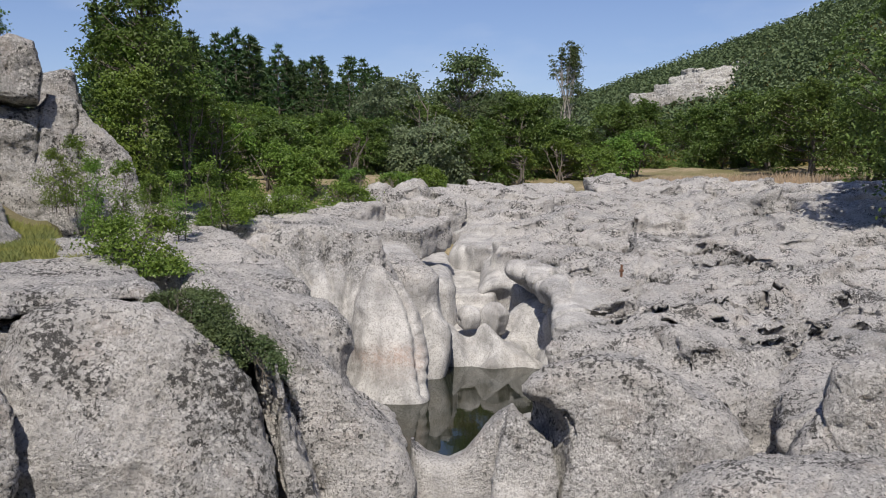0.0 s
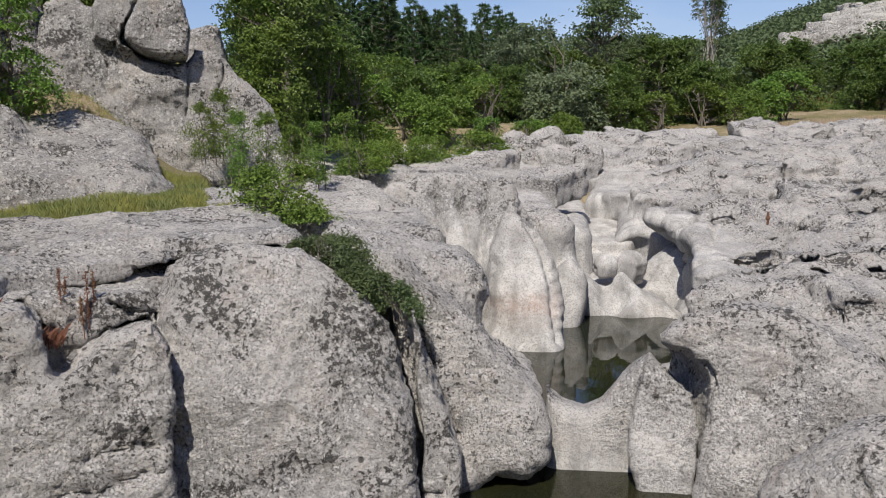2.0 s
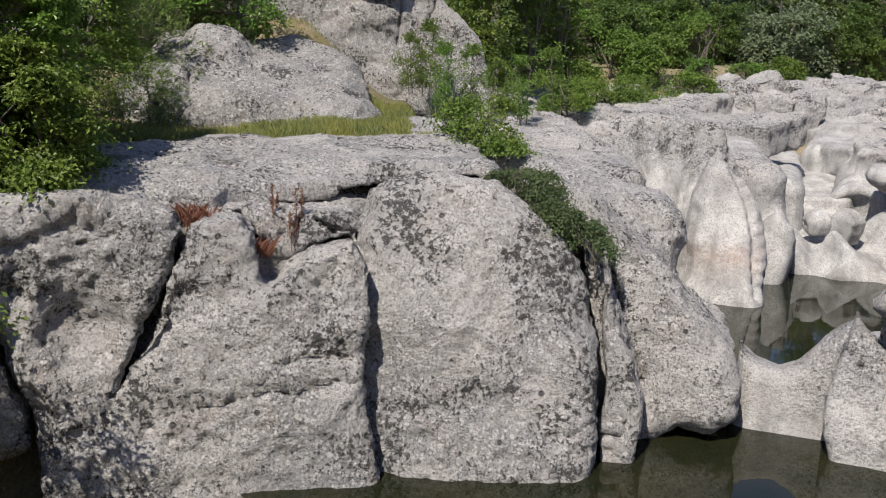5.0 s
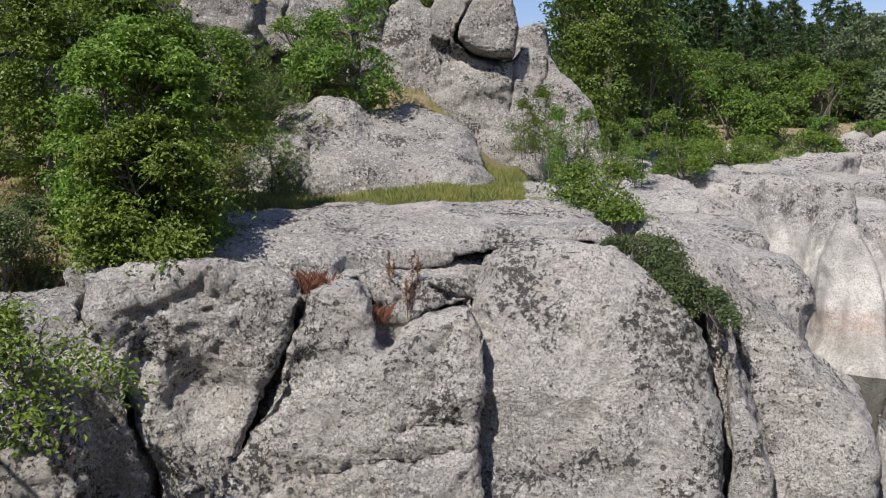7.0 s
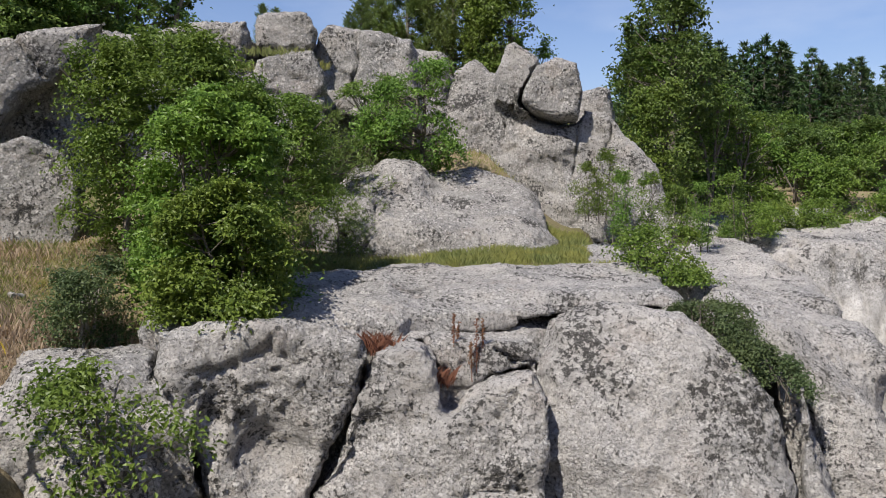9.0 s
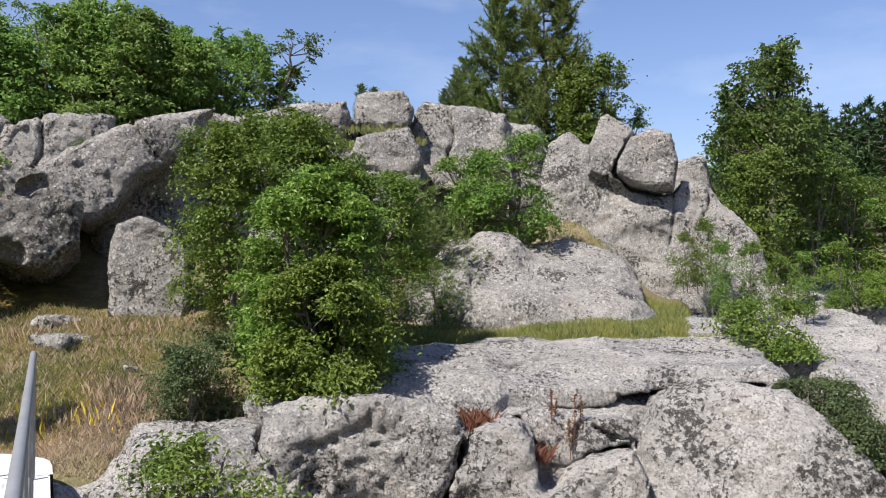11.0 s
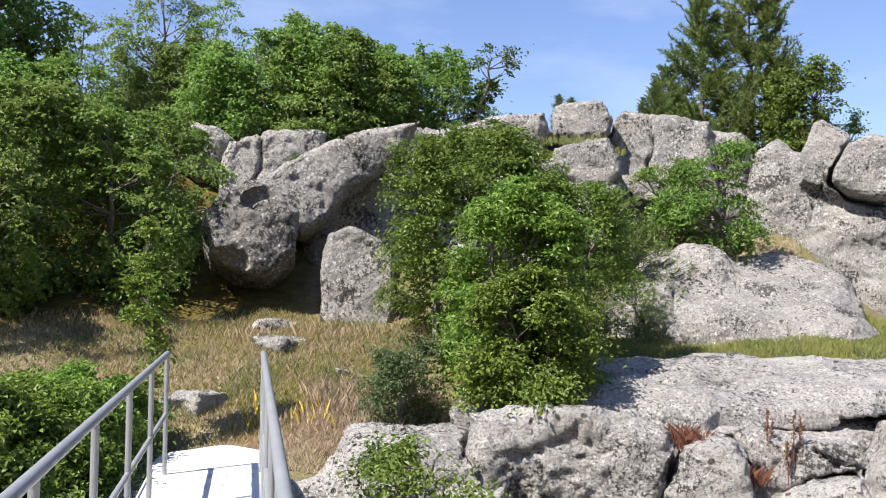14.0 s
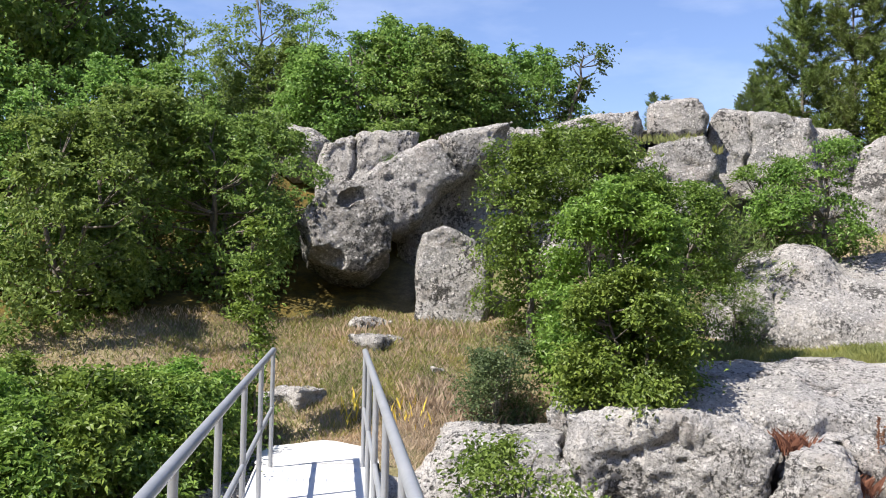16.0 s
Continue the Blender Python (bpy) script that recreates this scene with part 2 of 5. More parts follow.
LEAF_GREY = leaf_material("leaf_greygreen", (0.07, 0.11, 0.045), (0.15, 0.20, 0.085), 0.2, 0.55)
NEEDLE = leaf_material("needle", (0.028, 0.06, 0.02), (0.065, 0.115, 0.035), 0.1, 0.5, 0.12)
NEEDLE_YOUNG = leaf_material("needle_young", (0.10, 0.155, 0.04), (0.19, 0.265, 0.07), 0.1, 0.5, 0.25)
# haze put into the leaf colour: paler and bluer for the distance
LEAF_HAZED = leaf_material("leaf_hazed", (0.075, 0.11, 0.05), (0.125, 0.175, 0.08), 0.2, 0.6, 0.3)
GRASS = leaf_material("grass_green", (0.13, 0.16, 0.05), (0.30, 0.32, 0.12), 0.5, 0.6)
GRASS_DRY = leaf_material("grass_dry", (0.38, 0.295, 0.205), (0.60, 0.49, 0.36), 0.2, 0.7)
WEED_RED = leaf_material("weed_red", (0.15, 0.07, 0.042), (0.32, 0.16, 0.10), 0.1, 0.7)


def plain(name, base, other, scale=6.0, rough=0.8, metal=0.0, bump=0.3, depth=0.01, spread=(0.35, 0.65)):
    m, nt, sh, out = tree_of(name)
    geo = nt.nodes.new("ShaderNodeNewGeometry")
    pos = geo.outputs["Position"]
    a = noise_at(nt, pos, scale, 6, 0.65)
    b = noise_at(nt, pos, scale * 7, 4, 0.6)
    f = math_of(nt, "ADD", math_of(nt, "MULTIPLY", a, 0.7), math_of(nt, "MULTIPLY", b, 0.3))
    nt.links.new(mixed(nt, ranged(nt, f, *spread), base, other), sh.inputs["Base Color"])
    sh.inputs["Roughness"].default_value, sh.inputs["Metallic"].default_value = rough, metal
    bumped(nt, sh, f, bump, depth)
    return m


BARK = plain("bark", (0.10, 0.085, 0.07), (0.19, 0.165, 0.14), 14, 0.9, 0, 0.8, 0.02)
BARK_PALE = plain("bark_pale", (0.24, 0.22, 0.19), (0.36, 0.33, 0.29), 14, 0.9, 0, 0.6, 0.01)
STEEL = plain("painted_steel", (0.30, 0.315, 0.34), (0.38, 0.39, 0.41), 5, 0.42, 0.35, 0.1, 0.002)
CONCRETE = plain("white_concrete", (0.55, 0.545, 0.53), (0.64, 0.635, 0.62), 4, 0.85, 0, 0.35, 0.006)
PAINT_BLUE = plain("faded_blue_paint", (0.34, 0.38, 0.46), (0.46, 0.50, 0.57), 9, 0.85, 0, 0.2, 0.003)
RUST = plain("rusty_iron", (0.10, 0.045, 0.025), (0.17, 0.08, 0.045), 20, 0.85, 0.2, 0.5, 0.005)


def soil_material():
    m, nt, sh, out = tree_of("ground_cover")
    geo = nt.nodes.new("ShaderNodeNewGeometry")
    pos = geo.outputs["Position"]
    a = noise_at(nt, pos, 0.5, 5, 0.6)
    b = noise_at(nt, pos, 4.0, 6, 0.7)
    c = noise_at(nt, pos, 30.0, 4, 0.7)
    wood = nt.nodes.new("ShaderNodeAttribute")
    wood.attribute_name = "woodland"
    straw = mixed(nt, ranged(nt, b, 0.35, 0.65), (0.42, 0.34, 0.235), (0.30, 0.24, 0.15))
    green = mixed(nt, ranged(nt, b, 0.3, 0.7), (0.14, 0.15, 0.06), (0.24, 0.205, 0.115))
    col = mixed(nt, ranged(nt, a, 0.4, 0.6), straw, green)
    # moss under the trees, darkened so the colour carries the thickets' shade
    moss_shaded = mixed(nt, ranged(nt, b, 0.4, 0.6), (0.17, 0.125, 0.03), (0.075, 0.066, 0.025))
    col = mixed(nt, wood.outputs["Fac"], col, moss_shaded)
    col = mixed(nt, ranged(nt, c, 0.35, 0.6, 0.55, 0), col, (0.06, 0.045, 0.025))
    nt.links.new(col, sh.inputs["Base Color"])
    sh.inputs["Roughness"].default_value = 0.95
    sh.inputs["Specular IOR Level"].default_value = 0.1
    bumped(nt, sh, math_of(nt, "ADD", b, math_of(nt, "MULTIPLY", c, 0.3)), 0.9, 0.08)
    return m


SOIL = soil_material()


def water_material():
    m, nt, sh, out = tree_of("pool_water")
    geo = nt.nodes.new("ShaderNodeNewGeometry")
    a = noise_at(nt, geo.outputs["Position"], 1.2, 4, 0.6)
    nt.links.new(mixed(nt, ranged(nt, a, 0.35, 0.65), (0.010, 0.013, 0.006), (0.02, 0.019, 0.008)), sh.inputs["Base Color"])
    sh.inputs["Roughness"].default_value = 0.03
    sh.inputs["IOR"].default_value = 1.33
    rip = noise_at(nt, geo.outputs["Position"], 5.0, 2, 0.5)
    bumped(nt, sh, rip, 0.08, 0.01)
    return m


WATER = water_material()


# ---- the ground: one sheet to the horizon ----
def ground_height(x, y):
    d = np.hypot(x, y)
    b = np.degrees(np.arctan2(-x, y))
    # left bank: terrace, then the hill behind the cliff
    terrace = -1.2 + 1.1 * step(8.5, 12, d) + 0.75 * step(12.4, 14.0, d) + 0.07 * np.clip(d - 12, 0, 50)
    terrace = terrace - 2.4 * (1 - step(20.0, 24.0, b)) * (1 - step(24, 33, d))
    hill = 3.1 * step(16.5, 23.5, d) * step(24, 31, b)
    meadow = np.where(d < 10.4, -1.4 + 1.35 * step(7.5, 10.4, d), -0.05 + 0.3 * (np.minimum(d, 15.2) - 10.4))
    meadow = meadow + 3.6 * step(14.8, 22, d) + 0.08 * np.clip(d - 22, 0, 40)
    k = step(44, 50, b)
    left = (terrace + hill) * (1 - k) + meadow * k
    hollow = step(66, 72, b) * (1 - step(8.0, 12.5, d))
    left = left - 1.0 * hollow
    # right bank: the bare rock slope and the field beyond it
    right = np.where(d < 36, -2.4 + 0.15 * (d - 12.5), 1.13 + 0.10 * np.minimum(d - 36, 14) + 0.02 * np.minimum(d - 36, 60))
    s = step(-1.5, 1.5, x - 0.2)
    z = left * (1 - s) + right * s
    # the gully
    floor = -3.4 + 4.3 * step(18.5, 31, y) + 1.2 * step(30, 46, y)
    wide = 1.4 + 1.5 * (1 - step(9, 12, y))
    g = (1 - step(wide, wide + 1.3, np.abs(x - 0.25))) * (1 - step(34, 50, y)) * step(-20, -12, y)
    z = z * (1 - g) + np.minimum(floor, z) * g
    near = (1 - step(9.5, 11.0, d)) * (1 - step(52, 60, b) * (1 - step(110, 130, b)))
    z = z * (1 - near) + -3.4 * near
    # far hills
    ridge = 9 + 1.55 * np.clip(-b, 8, 45) + 12 * step(20, 60, b)
    z = z + ridge * step(105, 300, d) * (1 - 0.5 * step(300, 900, d))
    p = np.stack([x, y, 0 * x], 1)
    return z + 0.10 * fbm(p * 0.7, 3, 5) + 2.5 * step(90, 200, d) * fbm(p * 0.02, 3, 9)


def gz(x, y):
    return float(ground_height(np.array([x]), np.array([y]))[0])


def build_ground():
    fine = np.arange(-36, 96, 0.55)
    coarse = np.arange(96, 324, 4.0)
    ang = np.radians(np.concatenate([fine, coarse]))
    rad = np.concatenate([[0.02], np.geomspace(2.0, 45, 190), np.geomspace(47, 3000, 70)])
    n, m = len(ang), len(rad)
    x = (-np.sin(ang)[None] * rad[:, None]).ravel()
    y = (np.cos(ang)[None] * rad[:, None]).ravel()
    z = ground_height(x, y)
    i = np.arange(m - 1)[:, None] * n
    a = (i + np.arange(n)[None]).ravel()
    b = (i + (np.arange(n)[None] + 1) % n).ravel()
    me = raw_mesh("ground", np.stack([x, y, z], 1), np.stack([a, a + n, b + n, b], 1))
    me.flip_normals()
    d = np.hypot(x, y)
    be = np.degrees(np.arctan2(-x, y))
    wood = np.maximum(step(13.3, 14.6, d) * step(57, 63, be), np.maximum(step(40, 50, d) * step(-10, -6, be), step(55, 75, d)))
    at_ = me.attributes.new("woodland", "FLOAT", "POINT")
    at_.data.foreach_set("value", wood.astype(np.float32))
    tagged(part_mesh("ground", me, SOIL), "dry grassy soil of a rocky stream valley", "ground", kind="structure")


build_ground()


# ---- rock masses: rounded blocks melted together, then weathered ----
def turned(bearing, rz, rx, ry):
    return np.array((Matrix.Rotation(radians(bearing + rz), 3, "Z") @ Matrix.Rotation(radians(rx), 3, "X") @ Matrix.Rotation(radians(ry), 3, "Y")))


def egg(bearing, far, z, r, rz=0, rx=0, ry=0):
    """An ellipsoid: half sizes r across, along and up."""
    return "egg", np.array(at(bearing, far, z)), np.array(r, float), turned(bearing, rz, rx, ry), 0.0


def block(bearing, far, z, h, soft, rz=0, rx=0, ry=0):
    """A box of half sizes h with edges rounded by soft."""
    return "block", np.array(at(bearing, far, z)), np.array(h, float), turned(bearing, rz, rx, ry), soft


def face(bearing, far, outline, deep, soft, rx=0):
    """A rounded block drawn by its front outline: (bearing, height) corners at a distance, carried deep backwards, tipped by rx."""
    flat = []
    for b, z in outline:
        d = radians(bearing - b)
        flat.append((far * math.tan(d), 1.7 + (z - 1.7) / math.cos(d)))
    flat = np.array(flat)
    lo, hi = flat.min(0), flat.max(0)
    m = (lo + hi) / 2
    rot = turned(bearing, 0, rx, 0)
    c = np.array(at(bearing, far + deep / 2, m[1])) + m[0] * rot[:, 0]
    return flat - m, c, np.array(((hi[0] - lo[0]) / 2, deep / 2, (hi[1] - lo[1]) / 2)), rot, soft


def seam(bearing, far, points, deep, wide, sink=0.12):
    """A crack: a line of (bearing, height) points at a distance, how far it holds before and behind, its width and depth."""
    flat = np.array([(far * math.tan(radians(bearing - b)), z) for b, z in points])
    return flat, np.array(at(bearing, far, 0)), turned(bearing, 0, 0, 0), deep, wide, sink


def grooved(v, lines):
    """How far the cracks sink each point."""
    out = np.zeros(len(v))
    w = v + 0.03 * np.sin(v[:, [1, 2, 0]] * 9.0) + 0.012 * np.sin(v[:, [2, 0, 1]] * 31.0)
    for flat, c, rot, deep, wide, sink in lines:
        q = (w - c) @ rot
        d = np.min([line_distance(q[:, [0, 2]], flat[i], flat[i + 1]) for i in range(len(flat) - 1)], 0)
        out = np.maximum(out, sink * np.exp(-(d / wide) ** 2) * (np.abs(q[:, 1]) < deep))
    return out


def line_distance(q, a, b):
    ab = b - a
    t = np.clip(((q - a) @ ab) / (ab @ ab + 1e-9), 0, 1)
    return np.linalg.norm(q - a - t[:, None] * ab, axis=1)


def field(prim, p):
    kind, c, h, rot, soft = prim
    q = (p - c) @ rot
    if isinstance(kind, np.ndarray):
        uv = q[:, [0, 2]]
        d, inside = np.full(len(uv), 1e9), np.zeros(len(uv), bool)
        for a, b in zip(kind, np.roll(kind, -1, 0)):
            d = np.minimum(d, line_distance(uv, a, b))
            up = (a[1] > uv[:, 1]) != (b[1] > uv[:, 1])
            inside ^= up & (uv[:, 0] < (b[0] - a[0]) * (uv[:, 1] - a[1]) / (b[1] - a[1] + 1e-12) + a[0])
        w = np.stack([np.where(inside, -d, d) + soft, np.abs(q[:, 1]) - h[1] + soft], 1)
        return np.linalg.norm(np.maximum(w, 0), axis=1) + np.minimum(w.max(1), 0) - soft
    if kind == "egg":
        k0 = np.linalg.norm(q / h, axis=1)
        k1 = np.linalg.norm(q / (h * h), axis=1) + 1e-9
        return k0 * (k0 - 1) / k1
    q = np.abs(q) - (h - soft)
    return np.linalg.norm(np.maximum(q, 0), axis=1) + np.minimum(q.max(1), 0) - soft


def melt(a, b, k):
    h = np.maximum(k - np.abs(a - b), 0) / k
    return np.minimum(a, b) - h * h * k * 0.25


def wobbled(p):
    return p + 0.05 * np.sin(p[:, [1, 2, 0]] * 2.3 + 1.0) + 0.03 * np.sin(p[:, [2, 0, 1]] * 6.1 + 2.0) + 0.012 * np.sin(p[:, [1, 2, 0]] * 17.0)


CORNERS = [(i, j, k) for i in (0, 1) for j in (0, 1) for k in (0, 1)]


def grid_of(add, cut, k, lo, n, cell, clear=(), gap=0.0):
    """The melted blocks, less the cuts, on a grid; each one is worked out only near itself."""
    v = np.full(n, 1.0)
    ax = [lo[i] + np.arange(n[i]) * cell for i in range(3)]
    for prim, ck, minus in [(q, k, False) for q in add] + [(q, c, True) for q, c in cut] + [(q, gap, None) for q in clear]:
        _, c, h, rot, _ = prim
        ext = np.abs(rot) @ h + ck + 0.15 + cell
        i0 = np.clip(np.floor((c - ext - lo) / cell).astype(int), 0, n)
        i1 = np.clip(np.ceil((c + ext - lo) / cell).astype(int) + 1, 0, n)
        if (i1 <= i0).any():
            continue
        g = np.stack(np.meshgrid(*[ax[i][i0[i]:i1[i]] for i in range(3)], indexing="ij"), -1)
        sl = tuple(slice(i0[i], i1[i]) for i in range(3))
        p = g.reshape(-1, 3)
        d = field(prim, wobbled(p) if minus else p).reshape(g.shape[:3])
        v[sl] = np.maximum(v[sl], gap - d) if minus is None else -melt(-v[sl], d, ck) if minus else melt(v[sl], d, ck)
    return v


def skin(add, cut, k, lo, hi, cell, clear=(), gap=0.0):
    """The surface of the melted blocks as verts, outward normals and quads (naive surface nets)."""
    n = np.maximum(np.ceil((hi - lo) / cell).astype(int), 2) + 1
    v = grid_of(add, cut, k, lo, n, cell, clear, gap)
    neg = v < 0
    cnt = sum(neg[i:n[0] - 1 + i, j:n[1] - 1 + j, k2:n[2] - 1 + k2].astype(np.int8) for i, j, k2 in CORNERS)
    act = (cnt > 0) & (cnt < 8)
    cells = np.argwhere(act)
    idx = np.full(act.shape, -1, np.int64)
    idx[act] = np.arange(len(cells))
    cv = np.stack([v[cells[:, 0] + i, cells[:, 1] + j, cells[:, 2] + k2] for i, j, k2 in CORNERS], 1)
    acc, num = np.zeros((len(cells), 3)), np.zeros(len(cells))
    for a in range(8):
        for b in range(a + 1, 8):
            if sum(abs(CORNERS[a][q] - CORNERS[b][q]) for q in range(3)) != 1:
                continue
            hit = (cv[:, a] < 0) != (cv[:, b] < 0)
            t = np.where(hit, cv[:, a] / np.where(hit, cv[:, a] - cv[:, b], 1), 0)[:, None]
            acc += np.where(hit[:, None], np.array(CORNERS[a]) * (1 - t) + np.array(CORNERS[b]) * t, 0)
            num += hit
    verts = lo + (cells + acc / num[:, None]) * cell
    sign = np.array(CORNERS) * 2.0 - 1.0
    normals = cv @ sign
    normals /= np.linalg.norm(normals, axis=1)[:, None] + 1e-9
    quads = []
    for axis in range(3):
        o1, o2 = [(1, 2), (2, 0), (0, 1)][axis]
        sl_a, sl_b = [slice(None)] * 3, [slice(None)] * 3
        sl_a[axis], sl_b[axis] = slice(0, -1), slice(1, None)
        na, nb = neg[tuple(sl_a)], neg[tuple(sl_b)]
        e = np.argwhere(na != nb)
        e = e[(e[:, o1] > 0) & (e[:, o2] > 0) & (e[:, o1] < n[o1] - 1) & (e[:, o2] < n[o2] - 1)]
        if not len(e):
            continue
        s1, s2 = np.zeros(3, int), np.zeros(3, int)
        s1[o1], s2[o2] = 1, 1
        q = np.stack([idx[tuple((e - s1 - s2).T)], idx[tuple((e - s2).T)], idx[tuple(e.T)], idx[tuple((e - s1).T)]], 1)
        flip = ~na[tuple(e.T)]
        q[flip] = q[flip][:, ::-1]
        quads.append(q)
    return verts, normals, np.concatenate(quads)


def flood_worn(p):
    """How far the stream has polished the stone, 0 to 1, by height over the gully's floor."""
    y = p[:, 1]
    axis = 0.25 + 0.0 * y
    off = np.where(p[:, 0] < axis, axis - p[:, 0], 1.9 * (p[:, 0] - axis))
    level = -1.9 + 2.0 * step(14.3, 16.4, y) + 0.45 * step(19, 24, y) + 0.8 * step(24, 34, y) + 0.35 * vnoise(p * 0.9, 41)
    reach = 1 - step(2.0 + 2.6 * step(14, 17, y) * (1 - step(19, 22, y)), 3.6 + 2.6 * step(14, 17, y) * (1 - step(19, 22, y)), off)
    return step(0.5, -0.75, p[:, 2] - level + 0.3 * fbm(p * 1.8, 2, 47)) * reach * step(10.0, 11.3, y)


def rock(name, label, add, cut=(), k=0.35, cell=0.05, rough=1.0, seed=1, material=None, low=None, polish=True, group="", clear=(), gap=0.07):
    lo = np.min([c - np.abs(r) @ h for _, c, h, r, _ in add], 0) - 0.35
    hi = np.max([c + np.abs(r) @ h for _, c, h, r, _ in add], 0) + 0.35
    if low is not None:
        lo[2] = max(lo[2], low)
    lines, cut = [q for q in cut if len(q) == 6], [q for q in cut if len(q) == 2]
    v, g, f = skin(add, cut, k, lo, hi, cell, clear, gap)
    worn = flood_worn(v) if polish else np.zeros(len(v))
    if polish:
        worn = np.maximum(worn, 0.95 * np.exp(-(((v - np.array((-2.5, 16.6, -0.25))) / np.array((1.3, 1.1, 0.6))) ** 2).sum(1)))
    w = rough * (1 - 0.7 * worn)
    big = 0.06 * fbm(v * 0.55, 2, 77) * rough
    mid = 0.058 * fbm(v * np.array([1.7, 1.7, 2.2]), 3, seed + 20) * w
    crag = -0.036 * np.abs(fbm(v * 3.6, 3, seed + 40, 0.6)) * w
    line = fbm(v * np.array([0.75, 0.75, 0.55]), 3, seed + 80)
    crag = crag - 0.05 * np.exp(-(line / (0.018 * max(1.0, cell / 0.045))) ** 2) * w * step(0.0, 0.4, vnoise(v * 0.6, seed + 71))
    pits = -0.05 * step(0.5, 0.72, fbm(v * 6.4, 2, seed + 60)) * w * step(-0.2, 0.3, vnoise(v * 0.9, seed + 70))
    tread = 3.2 * fbm(v * np.array([0.9, 0.9, 1.7]), 3, seed + 90)
    shelf = 0.04 * (np.floor(tread) + step(0.72, 1.0, tread - np.floor(tread)) - tread) * w
    v = v + g * (big + mid + crag + pits + shelf - grooved(v, lines))[:, None]
    # nothing is kept of what lies buried in the ground
    deep = v[:, 2] < ground_height(v[:, 0], v[:, 1]) - 0.3
    f = f[~deep[f].all(1)]
    used = np.unique(f)
    remap = np.zeros(len(v), np.int64)
    remap[used] = np.arange(len(used))
    v, worn, f = v[used], worn[used], remap[f]
    me = raw_mesh(name, v, f)
    a = me.attributes.new("worn", "FLOAT", "POINT")
    a.data.foreach_set("value", worn.astype(np.float32))
    stain = np.exp(-(((v - np.array((-0.95, 15.7, -1.25))) / np.array((0.55, 0.9, 0.22))) ** 2).sum(1)) * (0.5 + 0.5 * vnoise(v * 5, 3))
    a = me.attributes.new("rust", "FLOAT", "POINT")
    a.data.foreach_set("value", np.clip(stain * 1.1 * worn, 0, 0.8).astype(np.float32))
    return tagged(part_mesh(name, me, material or ROCK), label, "rock", group)


def crack(bearing, far, z, h, rz=0, rx=0, ry=0, k=0.05):
    return block(bearing, far, z, h, min(h) * 0.5, rz, rx, ry), k


# the front rocks under the terrace; each keeps clear of its neighbours by a crack
DOME = [face(18.8, 9.5, [(25.6, -3.4), (27.9, -1.7), (27.5, -0.9), (26.8, -0.2), (26.3, 0.2), (23.4, 0.42), (20.6, 0.46), (17.7, 0.38), (15.9, 0.2), (14.1, 0.0), (11.9, -0.3), (11.0, -0.9), (10.5, -1.8), (10.5, -3.4)], 2.3, 0.42, -17),
        egg(21.0, 10.9, -1.2, (1.5, 1.4, 1.66))]
SPLIT = [face(34.5, 9.0, [(45.4, -3.3), (43.6, -2.0), (41.2, -1.36), (38.8, -1.02), (34.3, -0.84), (32.5, -0.64), (31.0, -0.42), (29.2, -0.24), (26.6, -0.15), (25.4, -0.4), (25.6, -0.9), (26.2, -1.6), (24.4, -3.3)], 1.9, 0.14, -9),
         face(37.5, 9.25, [(45.4, -3.0), (44.2, -2.2), (41.8, -1.3), (39.4, -0.5), (37.6, 0.06), (35.6, 0.16), (33.9, 0.17), (32.7, -0.04), (32.7, -0.6), (33.4, -1.4), (38.5, -2.4)], 1.4, 0.17, -6)]
HOLLOW = [face(44.0, 9.2, [(43.4, -3.4), (41.5, -1.65), (39.6, -0.95), (37.0, 0.02), (37.5, 0.24), (40.1, 0.38), (43.1, 0.42), (46.0, 0.5), (48.5, 0.4), (51.0, 0.34), (50.6, -0.4), (48.6, -1.0), (46.9, -1.65), (46.2, -3.4)], 2.4, 0.2, -5)]
SLAB = [block(29.5, 12.75, 0.16, (2.3, 1.45, 0.5), 0.09, -3, 4, 0), block(24.0, 12.6, 0.15, (1.1, 1.3, 0.5), 0.1, 4, 4, 0), block(36.5, 12.0, 0.05, (1.9, 1.5, 0.55), 0.1, 6, 5, 0), block(43.5, 11.3, -0.1, (1.5, 1.2, 0.66), 0.14, 0, 6, 0)]
LEDGE = [face(31.4, 10.15, [(38.2, -1.2), (37.6, -0.02), (35.2, 0.16), (32.4, 0.13), (27.0, 0.1), (25.4, -0.2), (25.4, -1.2)], 1.6, 0.1, -4), block(38.5, 11.5, -0.5, (1.5, 0.9, 0.7), 0.15), block(24.0, 11.4, -0.5, (1.1, 0.5, 0.72), 0.2, 0, 4, 0)]
LEAN = [face(9.0, 10.75, [(16.2, -3.4), (16.2, 0.24), (14.6, 0.38), (11.5, 0.2), (9.0, -0.16), (6.5, -0.72), (4.1, -1.2), (2.4, -1.62), (1.6, -2.1), (1.9, -2.44), (3.5, -2.7), (5.6, -2.62), (7.2, -2.85), (8.2, -3.4)], 2.5, 0.3, -8),
        block(13.0, 13.4, -1.2, (1.3, 1.2, 1.62), 0.5, 0, -2, 18), block(9.3, 13.6, -2.7, (1.2, 1.2, 1.45), 0.4, 0, 0, 26)]
